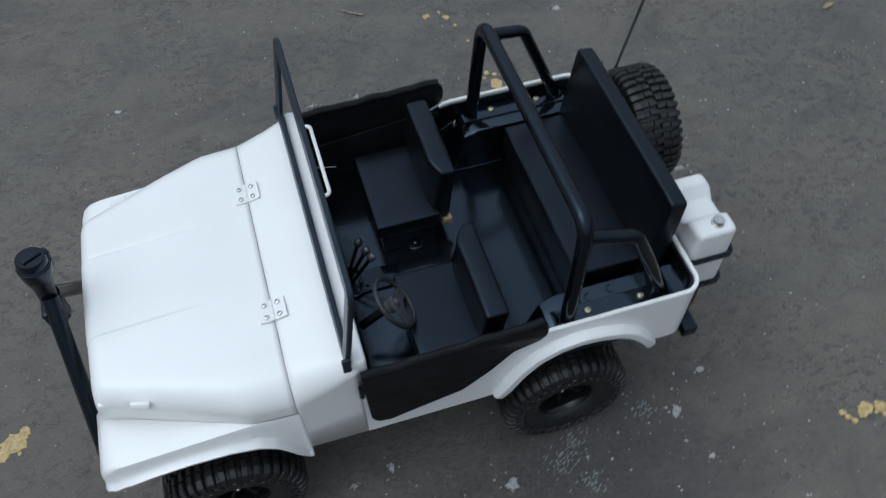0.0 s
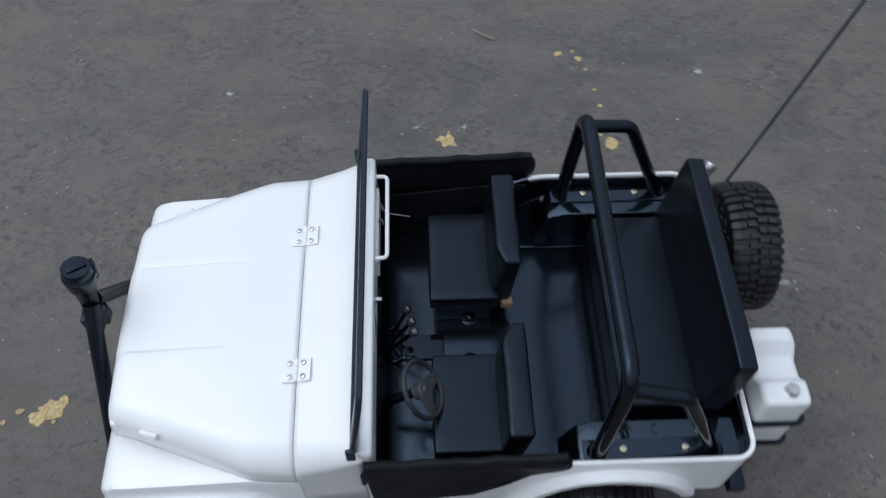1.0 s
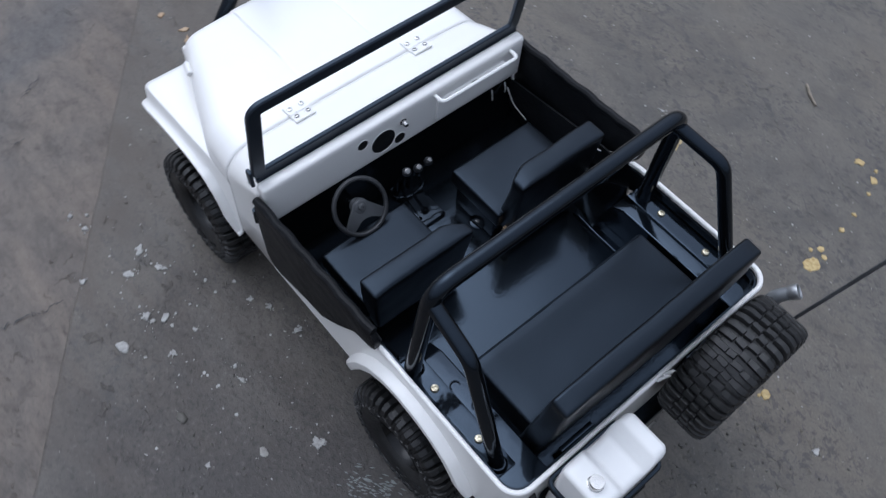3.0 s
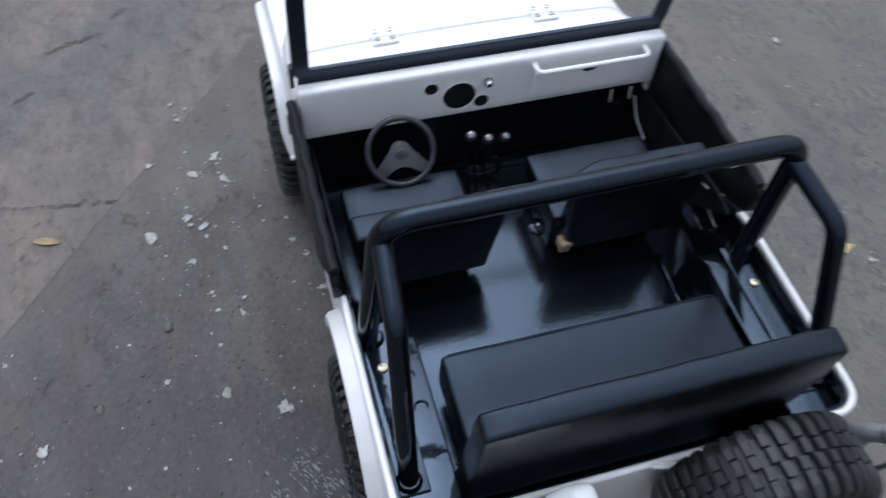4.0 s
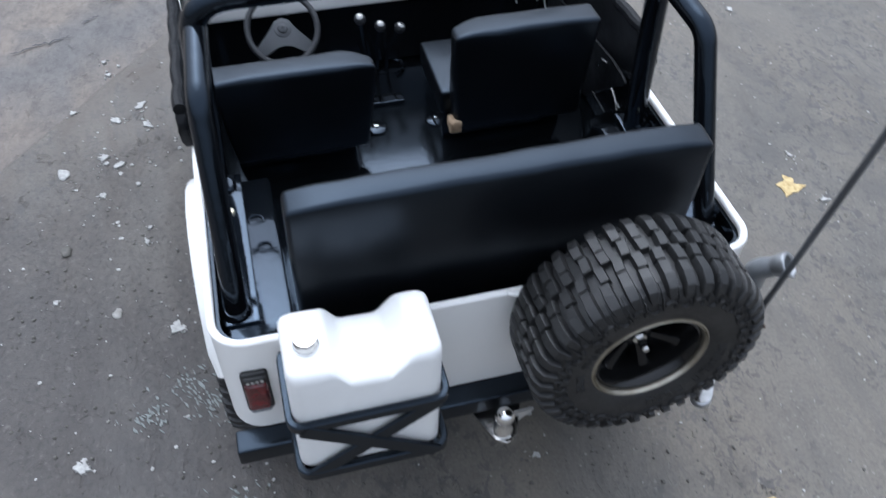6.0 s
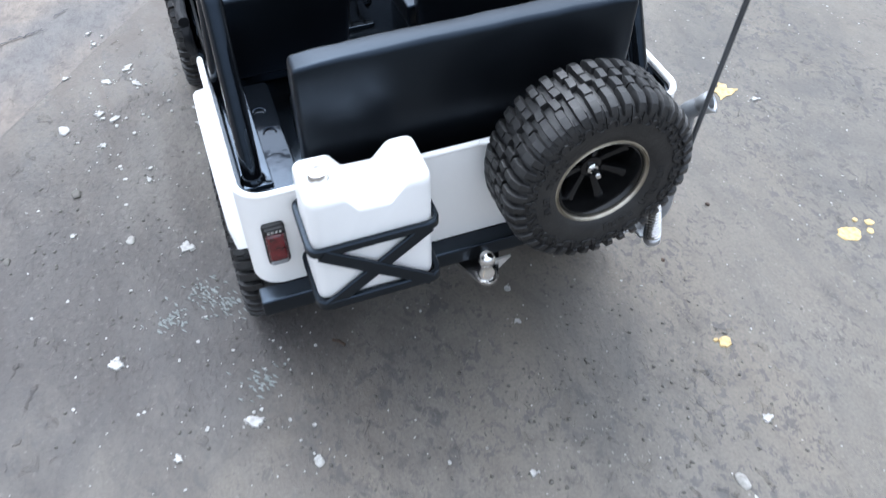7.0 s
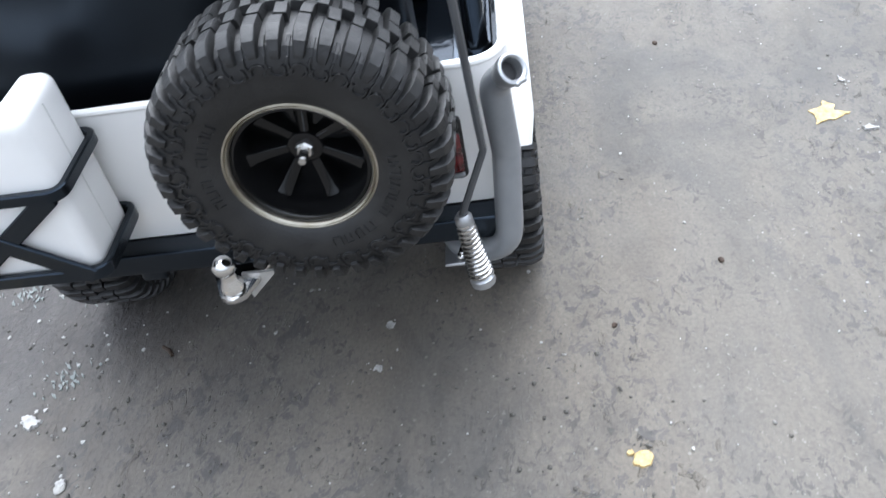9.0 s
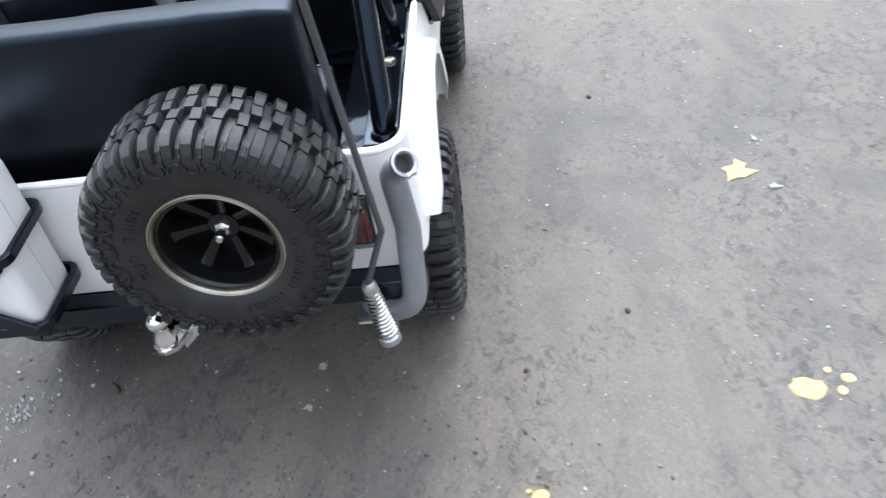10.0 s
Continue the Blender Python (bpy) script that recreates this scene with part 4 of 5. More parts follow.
def tyre_meshes():
    """The smooth carcass, and the moulded lugs, curls and ribs on it."""
    carcass = bmesh.new()
    prof = [(0.0235, 0.0150), (0.0250, 0.0172), (0.0285, 0.0196), (0.0330, 0.0208), (0.0390, 0.0212), (0.0440, 0.0206), (0.0475, 0.0186), (0.0488, 0.0160), (0.0494, 0.0120), (0.0497, 0.0)]
    wall_r, wall_w = [p[0] for p in prof], [p[1] for p in prof]
    prof = prof + [(r, -w) for r, w in prof[-2::-1]]
    lathe(carcass, prof + [(0.0225, -0.0140), (0.0225, 0.0140)], None, 80, closed=True)
    bm = bmesh.new()

    def cyl(a, r, w):
        return (r * math.cos(a), r * math.sin(a), w)

    def block(stations, s):
        """A lug along stations (w, r, out_r, out_w, a0, a1): its root lies in the carcass, its face stands out of it."""
        loops = []
        for w, r, hr, hw, a0, a1 in stations:
            m, h = (a0 + a1) / 2, (a1 - a0) / 2
            loops.append([cyl(a0, r - 0.0006, s * (w - 0.0006)), cyl(a1, r - 0.0006, s * (w - 0.0006)), cyl(m + h * 0.90, r + hr * 0.82, s * (w + hw * 0.82)),
                          cyl(m + h * 0.74, r + hr, s * (w + hw)), cyl(m - h * 0.74, r + hr, s * (w + hw)), cyl(m - h * 0.90, r + hr * 0.82, s * (w + hw * 0.82))])
        rings(bm, loops)

    def wall_at(r):
        return float(np.interp(r, wall_r, wall_w))

    def rib(points, s, half, high):
        """A thin raised line on the sidewall through points (angle, radius)."""
        loops = []
        for i, (a, r) in enumerate(points):
            p, q = points[max(i - 1, 0)], points[min(i + 1, len(points) - 1)]
            ta, tr = (q[0] - p[0]) * r, q[1] - p[1]
            k = math.hypot(ta, tr) or 1.0
            na, nr = -tr / k / r * half, ta / k * half
            w = wall_at(r)
            loops.append([cyl(a + na, r + nr, s * (w - 0.0004)), cyl(a - na, r - nr, s * (w - 0.0004)), cyl(a - na * 0.5, r - nr * 0.5, s * (w + high)), cyl(a + na * 0.5, r + nr * 0.5, s * (w + high))])
        rings(bm, loops)

    n = 40
    step = 2 * math.pi / n
    for k in range(n):
        rr = random.Random(k)
        for s in (1, -1):
            o = k * step + (0.5 * step if s < 0 else 0) + rr.uniform(-0.03, 0.03) * step

            def at(f):
                return o + f * step
            # centre blocks, alternately short and long
            lean_ = 0.07 if k % 2 else -0.05
            w0, w1, wide = 0.0005, 0.0064 if k % 2 else 0.0078, rr.uniform(0.56, 0.64)
            block([(w0, 0.0486, 0.0044, 0, at(0), at(wide)), ((w0 + w1) / 2, 0.0486, 0.0046, 0, at(lean_ * 0.6), at(wide + lean_ * 0.6)),
                   (w1, 0.0486, 0.0044, 0, at(lean_), at(wide + lean_))], s)
            # shoulder lug on the tread, then over the shoulder and down the side
            block([(0.0074 if k % 2 else 0.0090, 0.0486, 0.0043, 0, at(0.08), at(0.66)), (0.0142, 0.0485, 0.0045, 0.0001, at(0.06), at(0.70))], s)
            side = [(0.0141, 0.0485, 0.0045, 0.0002, at(0.06), at(0.70)), (0.0160, 0.0480, 0.0042, 0.0012, at(0.05), at(0.71)), (0.0176, 0.0470, 0.0034, 0.0026, at(0.07), at(0.69)),
                    (0.0184, 0.0464, 0.0018, 0.0026, at(0.09), at(0.67)), (0.0196, 0.0455, 0.0010, 0.0022, at(0.12), at(0.63)), (0.0204, 0.0442 + 0.0008 * (k % 2), 0.0003, 0.0014, at(0.16), at(0.57))]
            block(side, s)
            # low step in the gap between two lugs
            block([(0.0150, 0.0484, 0.0012, 0.0004, at(0.76), at(0.98)), (0.0180, 0.0468, 0.0010, 0.0010, at(0.78), at(0.96)), (0.0196, 0.0448, 0.0004, 0.0008, at(0.80), at(0.94))], s)
            # moulded curls below the lugs
            turn_ = 1 if k % 2 else -1
            mid, r0, curl = at(0.36), 0.0406, 0.0021
            rib([(mid + curl * math.cos(v) / r0 * 1.15, r0 + turn_ * curl * math.sin(v)) for v in np.linspace(-0.5, math.pi + 0.9, 10)], s, 0.00060, 0.0010)
            rib([(at(0.84), 0.0392), (at(0.82), 0.0412), (at(0.90), 0.0432), (at(0.86), 0.0452)], s, 0.00055, 0.0010)
            rib([(at(0.98), 0.0386 if k % 2 else 0.0396), (at(0.70), 0.0394)], s, 0.00045, 0.0007)
    # two runs of thin raised bars in place of the sidewall lettering
    for s in (1, -1):
        for start, count in ((math.radians(56), 8), (math.radians(197), 11)):
            for k in range(count):
                a = start + k * 0.145
                if k == 4:
                    continue
                wide = 0.075 if k % 3 else 0.095
                rib([(a, 0.0309), (a, 0.0344)], s, 0.00030, 0.0006)
                rib([(a, 0.0344 if k % 2 else 0.0309), (a + wide, 0.0344 if k % 2 else 0.0309)], s, 0.00030, 0.0006)
                rib([(a + wide, 0.0309), (a + wide, 0.0330 if k % 2 else 0.0344)], s, 0.00030, 0.0006)
    return mesh_of("tyre", carcass, RUBBER, 30), mesh_of("tread", bm, RUBBER, 30)


def rim_mesh():
    bm = bmesh.new()
    lathe(bm, [(0.0243, 0.0152), (0.0225, 0.0150), (0.0215, 0.0120), (0.0210, 0.0), (0.0210, -0.0150), (0.0240, -0.0155), (0.0240, -0.0170), (0.0195, -0.0165), (0.0195, 0.0040), (0.0205, 0.0125), (0.0222, 0.0156)], None, 48, closed=True)
    lathe(bm, [(0.0198, -0.0040), (0.0198, -0.0020), (0.0060, 0.0005), (0.0060, -0.0030)], None, 48, closed=True)
    lathe(bm, [(0.0072, -0.0030), (0.0070, 0.0030), (0.0060, 0.0048), (0.0048, 0.0052), (0.0, 0.0052)], None, 24)
    return mesh_of("wheel", bm, RIMBLACK, 30)


def spoke_mesh():
    bm = bmesh.new()
    loops = []
    for u, w, z in ((0.0045, 0.0024, 0.0042), (0.0075, 0.0026, 0.0046), (0.0120, 0.0028, 0.0056), (0.0170, 0.0032, 0.0070), (0.0196, 0.0037, 0.0080), (0.0210, 0.0046, 0.0088)):
        loops.append([(u, w * i, z - j) for i, j in ((-1.1, 0.0055), (1.1, 0.0055), (1, 0.0024), (0.66, 0.0004), (0.3, 0.0), (-0.3, 0.0), (-0.66, 0.0004), (-1, 0.0024))])
    rings(bm, loops)
    return mesh_of("spoke", bm, RIMBLACK, 30)


def ring_mesh():
    bm = bmesh.new()
    lathe(bm, [(0.0229, 0.0156), (0.0231, 0.0170), (0.0237, 0.0176), (0.0241, 0.0170), (0.0245, 0.0176), (0.0252, 0.0173), (0.0256, 0.0163), (0.0254, 0.0150), (0.0232, 0.0150)], None, 64, closed=True)
    return mesh_of("bead_ring", bm, RING, 40)


def nut_mesh(longer):
    bm = bmesh.new()
    hexa = [(0.0034 * math.cos(k * math.pi / 3), 0.0034 * math.sin(k * math.pi / 3)) for k in range(6)]
    rings(bm, [[(x, y, 0.0045) for x, y in hexa], [(x, y, 0.0066) for x, y in hexa], [(x * 0.8, y * 0.8, 0.0072) for x, y in hexa]])
    lathe(bm, [(0.0018, 0.0060), (0.0018, 0.0062 + longer), (0.0013, 0.0070 + longer), (0.0, 0.0070 + longer)], None, 12)
    return mesh_of("nut", bm, STEEL, 30)


TYRE, TREAD = tyre_meshes()
WHEEL, SPOKE, BEAD, NUT_S, NUT_L = rim_mesh(), spoke_mesh(), ring_mesh(), nut_mesh(0.002), nut_mesh(0.006)


def wheel(name, m, nut, label, ring_too=True):
    w = shared(name, WHEEL, jeep, m @ Matrix.Scale(0.868 if name == "spare_wheel" else 0.905, 4), label)
    fit_ = Matrix.Diagonal((0.968, 0.968, 0.94, 1.0)) if name == "spare_wheel" else Matrix()
    shared("tyre", TYRE, w, fit_, "black rubber off-road tyre")
    tagged(shared("tread", TREAD, w, fit_, "chunky moulded rubber lugs"), kind="stuff")
    for k in range(7):
        shared("spoke", SPOKE, w, Matrix.Rotation(2 * math.pi * k / 7, 4, "Z"))
    if ring_too:
        shared("bead_ring", BEAD, w, Matrix.Diagonal((1.03, 1.03, 1.0, 1.0)), "bronze-coloured bead ring")
    shared("nut", nut, w, None, "bright steel nut")


for k, x in enumerate((AXLE_F, AXLE_R)):
    for s in (1, -1):
        wheel("wheel", SETTLE.inverted() @ pose(x, s * (0.0975 if k == 0 else 0.0955), 0.0480, -90 * s, 0, 0) @ pose(0, 0, 0, 0, 0, 17 + 23 * k), NUT_S, "black seven-spoke wheel with an off-road tyre", False)
wheel("spare_wheel", pose(-0.0985, -0.0452, 0.1478, 0, -90, 0) @ pose(0, 0, 0, 0, 0, -10), NUT_L, "spare off-road wheel bolted to the tail")
bm = bmesh.new()
tube(bm, [(-0.0760, -0.0440, 0.1465), (-0.0960, -0.0440, 0.1465)], 0.0050, 14)
rbox(bm, (-0.0800, -0.0600, 0.1250), (-0.0765, -0.0280, 0.1500), 0.0010, 2)
part("spare_carrier", bm, SATIN, jeep)
# hooked ends of the tail rim beside the spare wheel
for y in (-0.012, -0.0165):
    bm = bmesh.new()
    tube(bm, [(-0.0772, y + 0.010, 0.1545), (-0.0790, y + 0.003, 0.1535), (-0.0835, y, 0.1515), (-0.0842, y - 0.001, 0.1490)], 0.0012, 8, 0.003)
    part("rim_hook", bm, WHITE, jeep)

# ---- chassis, axles, rear bumper
bm = bmesh.new()
for s in (1, -1):
    rbox(bm, (-0.0740, s * 0.040 - 0.005, 0.0740), (0.3080, s * 0.040 + 0.005, 0.0930), 0.001, 2)
rbox(bm, (0.0300, -0.0400, 0.0640), (0.2000, 0.0400, 0.0960), 0.002, 2)
part("chassis", bm, SATIN, jeep)
for x in (AXLE_F, AXLE_R):
    bm = bmesh.new()
    tube(bm, [(x, -0.0780, 0.0480), (x, 0.0780, 0.0480)], 0.0060, 12)
    bmesh.ops.create_icosphere(bm, subdivisions=2, radius=0.0150, matrix=Matrix.Translation((x, 0.012, 0.0480)))
    part("axle", bm, SATIN, jeep)
    for s in (1, -1):
        bm = bmesh.new()
        tube(bm, [(x, s * 0.058, 0.0480), (x + 0.004, s * 0.050, 0.1000)], 0.0060, 12)
        part("shock_absorber", bm, SATIN, jeep)
bm = bmesh.new()
rbox(bm, (-0.0865, -0.1060, 0.0890), (-0.0760, 0.1075, 0.0985), 0.0010, 4)
part("rear_bumper", bm, SATIN, jeep, "black box-section rear bumper")

# tow hitch
bm = bmesh.new()
prism(bm, smooth_outline([(-0.0790, -0.0130), (-0.0790, 0.0120), (-0.0980, 0.0045), (-0.1010, 0.0), (-0.0980, -0.0050)], 0.003), lambda u, v, w: (u, v, 0.0828 + w), 0.0022, 0.0004)
hitch = part("tow_hitch", bm, STEEL, jeep, "chromed tow plate and ball")
bm = bmesh.new()
prof = [(0.0044, 0.0820), (0.0042, 0.0850), (0.0030, 0.0875), (0.0029, 0.0890)]
prof += [(0.0043 * math.cos(a), 0.0935 + 0.0043 * math.sin(a)) for a in np.linspace(-0.85, 1.5, 12)]
lathe(bm, prof + [(0, 0.0978)], Matrix.Translation((-0.0945, 0, 0.0028)), 24)
part("tow_ball", bm, CHROME, hitch)
bm = bmesh.new()
prism(bm, [(-0.0020, 0.0865), (-0.0155, 0.0865), (-0.0030, 0.0740)], lambda u, v, w: (-0.0890 + w, u, v), 0.0014)
part("gusset", bm, PLATE, hitch, "bright three-cornered tow plate")

# tail lamps
for s in (1, -1):
    y, low = (0.0945, 0.0) if s > 0 else (-0.0845, -0.003)
    bm = bmesh.new()
    rbox(bm, (-0.0792, y - 0.0051, 0.1140 + low), (-0.0762, y + 0.0051, 0.1385 + low), 0.0016, 3)
    lamp = part("tail_lamp", bm, HOLE, jeep, "small dark red tail lamp in a black frame")
    bm = bmesh.new()
    rbox(bm, (-0.0812, y - 0.0043, 0.1175 + low), (-0.0786, y + 0.0043, 0.1340 + low), 0.0016, 4)
    part("lens", bm, LENS, lamp)
    bm = bmesh.new()
    rbox(bm, (-0.0808, y - 0.0043, 0.1344 + low), (-0.0786, y + 0.0043, 0.1378 + low), 0.0014, 3)
    part("clear_strip", bm, HOLE, lamp)
    for k in range(4):
        bm = bmesh.new()
        rbox(bm, (-0.0811, y - 0.0032 + 0.0017 * k, 0.1352 + low), (-0.0807, y - 0.0021 + 0.0017 * k, 0.1366 + low), 0.0001, 1)
        part("bar", bm, WIRE, lamp, "pale printed bar")
    bm = bmesh.new()
    rbox(bm, (-0.0806, y - 0.0040, 0.1148 + low), (-0.0786, y + 0.0040, 0.1172 + low), 0.0010, 3)
    part("clear_strip", bm, SILVER, lamp)

# ---- jerry can rack on the tail
CAN_Y0, CAN_Y1, CAN_X0, CAN_X1 = 0.0310, 0.0822, -0.1095, -0.0800


def can_ring(z, h, grow=0.0016):
    c = fillet([(CAN_X1 + grow, CAN_Y0 - grow, z), (CAN_X1 + grow, CAN_Y1 + grow, z), (CAN_X0 - grow, CAN_Y1 + grow, z), (CAN_X0 - grow, CAN_Y0 - grow, z)], 0.005, 5, True)
    b = bmesh.new()
    sweep(b, c, rect(0.0026, h, 0.0005), up=(0, 0, 1), closed=True)
    return b


rack = part("can_rack", can_ring(0.1150, 0.0050), SATIN, jeep, "black can rack with a crossed back")
part("hoop", can_ring(0.1475, 0.0042), SATIN, rack)
bm = bmesh.new()
rbox(bm, (CAN_X0, CAN_Y0, 0.1105), (CAN_X1, CAN_Y1, 0.1125), 0.0005, 2)
part("tray", bm, SATIN, rack)
for a, b in ((CAN_Y0, CAN_Y1), (CAN_Y1, CAN_Y0)):
    bm = bmesh.new()
    x = CAN_X0 - 0.0018 - (0.0006 if a < b else 0.0)
    sweep(bm, [(x, a + (b - a) * 0.05, 0.1145), (x, a + (b - a) * 0.95, 0.1470)], rect(0.0062, 0.0018, 0.0004), up=(1, 0, 0))
    part("cross_strap", bm, SATIN, rack)

# exhaust up the right tail corner
bm = bmesh.new()
path = fillet([(-0.0550, -0.0720, 0.0810), (-0.0840, -0.0840, 0.0815), (-0.0875, -0.1006, 0.0855), (-0.0840, -0.1033, 0.1240), (-0.0860, -0.1020, 0.1510), (-0.0908, -0.1062, 0.1566)], 0.012, 7)
sweep(bm, path, circle(0.0048, 18), scale=[1 - 0.14 * max(0, k - len(path) + 9) / 8 for k in range(len(path))])
exhaust = part("exhaust_pipe", bm, SILVER, jeep, "grey-silver painted upright exhaust pipe")
d = (path[-1] - path[-2]).normalized()
turn = Matrix.Translation(path[-1]) @ d.to_track_quat("Z", "Y").to_matrix().to_4x4()
bm = bmesh.new()
lathe(bm, [(0.0040, -0.0016), (0.0046, 0.0008), (0.0050, 0.0040), (0.0048, 0.0048), (0.0040, 0.0050), (0.0034, 0.0044), (0.0031, 0.0004), (0.0030, -0.0016)], turn, 24, closed=True)
for q, ring_ in ((5, 0.0046), (11, 0.0043), (17, 0.0047)):
    bmesh.ops.create_icosphere(bm, subdivisions=2, radius=0.0009, matrix=turn @ Matrix.Translation((ring_ * math.cos(q), ring_ * math.sin(q), 0.0044)))
part("pipe_lip", bm, ALUMINIUM, exhaust, "bright rough pipe end")
bm = bmesh.new()
lathe(bm, [(0.0031, -0.0004), (0.0031, 0.0008), (0.0, 0.0008)], turn, 18)
part("pipe_mouth", bm, HOLE, exhaust)
bm = bmesh.new()
lathe(bm, [(0.0064, -0.0022), (0.0064, 0.0022), (0.0050, 0.0030)], Matrix.Translation((-0.0845, -0.0880, 0.0812)) @ Vector((-0.3, -1, 0.1)).to_track_quat("Z", "Y").to_matrix().to_4x4(), 12)
part("flange", bm, ALUMINIUM, exhaust)

bm = bmesh.new()
rr = random.Random(3)
for k in range(9):
    p = Vector((-0.0850 + rr.gauss(0, 0.0016), -0.0905 + 0.0009 * k + rr.gauss(0, 0.0006), 0.0858 + rr.gauss(0, 0.0012)))
    bmesh.ops.create_icosphere(bm, subdivisions=2, radius=rr.uniform(0.0010, 0.0020), matrix=Matrix.Translation(p) @ Matrix.Diagonal((1.3, 0.8, 0.7, 1)))
part("weld_bead", bm, CHROME, exhaust, "lumpy bright weld", 80)

# whip antenna on a spring
a0, a1 = Vector((-0.0990, -0.0900, 0.0820)), Vector((-0.0980, -0.0870, 0.1110))
ax = (a1 - a0).normalized()
fr = Matrix.Translation(a0) @ ax.to_track_quat("Z", "X").to_matrix().to_4x4()
bm = bmesh.new()
turns = 13
sweep(bm, [fr @ Vector((r * math.cos(k * 0.5), r * math.sin(k * 0.5), 0.0020 + 0.0240 * k / (turns * 12.566))) for k in range(int(turns * 12.566))
           for r in (0.0040 - 0.0016 * k / (turns * 12.566),)], circle(0.00075, 6))
antenna = part("whip_antenna", bm, STEEL, jeep, "long thin whip antenna on a steel spring")
bm = bmesh.new()
lathe(bm, [(0.0044, -0.0016), (0.0044, 0.0012), (0.0030, 0.0022), (0.0026, 0.0240), (0.0030, 0.0255), (0.0030, 0.0280), (0.0020, 0.0295), (0.0, 0.0295)], fr, 16)
part("antenna_base", bm, ALUMINIUM, antenna)
bm = bmesh.new()
knee = Vector((-0.1000, -0.0970, 0.1370))
tip = knee + Vector((-0.154, 0.027, 0.988)) * 0.188
tube(bm, [a1, knee, tip], 0.0012, 8, 0.004)
part("antenna_rod", bm, HUBGREY, antenna, "thin dark grey rod")
bm = bmesh.new()
bmesh.ops.create_icosphere(bm, subdivisions=2, radius=0.0018, matrix=Matrix.Translation(tip))
part("antenna_tip", bm, WIRE, antenna)
bm = bmesh.new()
rbox(bm, (-0.0960, -0.0930, 0.0800), (-0.0760, -0.0850, 0.0815), 0.0006, 2)
rbox(bm, (-0.0900, -0.0852, 0.0800), (-0.0790, -0.0765, 0.0815), 0.0007, 2)
part("antenna_bracket", bm, ALUMINIUM, antenna)

# ---- folded tow bar in front of the grille
apex = Vector((0.3225, 0.0, 0.1780))
bm = bmesh.new()
tube(bm, [apex + Vector((0, 0.004, 0)), (0.3240, 0.0800, 0.0720)], 0.0052, 14)
tow = part("tow_bar", bm, SATIN, jeep, "black folded A-frame tow bar")
bm = bmesh.new()
tube(bm, [apex + Vector((0, -0.002, -0.004)), (0.3300, -0.0800, 0.0700)], 0.0048, 14)
part("side_leg", bm, SATIN, tow)
bm = bmesh.new()
fr = Matrix.Translation((0.3232, 0.0, 0.1860)) @ Vector((-0.10, -0.07, 1)).to_track_quat("Z", "X").to_matrix().to_4x4()
lathe(bm, [(0.0056, -0.0110), (0.0060, -0.0030), (0.0068, 0.0030), (0.0084, 0.0085), (0.0092, 0.0120), (0.0093, 0.0205), (0.0088, 0.0212), (0.0088, 0.0252), (0.0082, 0.0262), (0.0, 0.0262)], fr, 24)
part("coupler", bm, SATIN, tow, "black plastic coupler head")
bm = bmesh.new()
lathe(bm, [(0.0090, 0.0160), (0.0099, 0.0166), (0.0099, 0.0192), (0.0092, 0.0200)], fr, 26)
part("collar", bm, SATIN, tow)
bm = bmesh.new()
rbox(bm, (-0.0062, -0.0026, 0.0254), (0.0058, 0.0026, 0.0276), 0.0010, 3, shape=lambda p: fr @ p)
rbox(bm, (-0.0106, -0.0030, 0.0120), (-0.0082, 0.0030, 0.0250), 0.0008, 2, shape=lambda p: fr @ p)
part("lid_flap", bm, SATIN, tow)
bm = bmesh.new()
rbox(bm, (0.3175, 0.0000, 0.1600), (0.3300, 0.0130, 0.1720), 0.0016, 3)
rbox(bm, (0.3190, -0.0060, 0.1500), (0.3265, 0.0040, 0.1640), 0.0020, 3)
part("clamp", bm, SATIN, tow)
bm = bmesh.new()
tube(bm, [(0.3275, 0.010, 0.1660), (0.3275, -0.004, 0.1680)], 0.0042, 12)
screw(bm, (0.3275, 0.010, 0.1655), (0.1, 1, 0), 0.0028, 0.0018)
part("pivot_bolt", bm, SATIN, tow)

# ---------------------------------------------------------------- jerry can (lifts out of its rack)
can = thing("jerry_can", "white plastic jerry can with a metal cap in a black rack", "fuel can", (0, 0, 0))
bm = bmesh.new()
prof = [(0.0826, 0.1127), (0.0308, 0.1127), (0.0308, 0.1732), (0.0405, 0.1730), (0.0480, 0.1644), (0.0625, 0.1648), (0.0678, 0.1723), (0.0826, 0.1725)]
lo_x, depth, soft = CAN_X0 + 0.0002, CAN_X1 - CAN_X0 - 0.0004, 0.0046
outline = smooth_outline(prof, 0.0042, 5)


def can_slice(w, inset):
    return [(lo_x + w, 0.0566 + (u - 0.0566) * (1 - inset / 0.0254), 0.142 + (v - 0.142) * (1 - inset / 0.0295)) for u, v in outline]


turns = np.linspace(0, math.pi / 2, 7)
slices = [can_slice(soft * (1 - math.cos(a)), soft * (1 - math.sin(a))) for a in turns]
slices += [can_slice(depth - soft * (1 - math.cos(a)), soft * (1 - math.sin(a))) for a in turns[::-1]]
rings(bm, slices)
part("can_body", bm, CANWHITE, can, "", 60)
bm = bmesh.new()
tube(bm, [p for p, (u, v) in zip(can_slice(depth / 2, 0.0), outline) if u < 0.07 and v < 0.170 and (u < 0.036 or v < 0.12)], 0.00024, 6)
part("mould_seam", bm, WIRE, can, "thin mould seam")
bm = bmesh.new()
lathe(bm, [(0.0044, 0.1690), (0.0044, 0.1728), (0.0040, 0.1730), (0.0040, 0.1762), (0.0037, 0.1768), (0.0, 0.1768)], Matrix.Translation((-0.0970, 0.0745, 0)), 24)
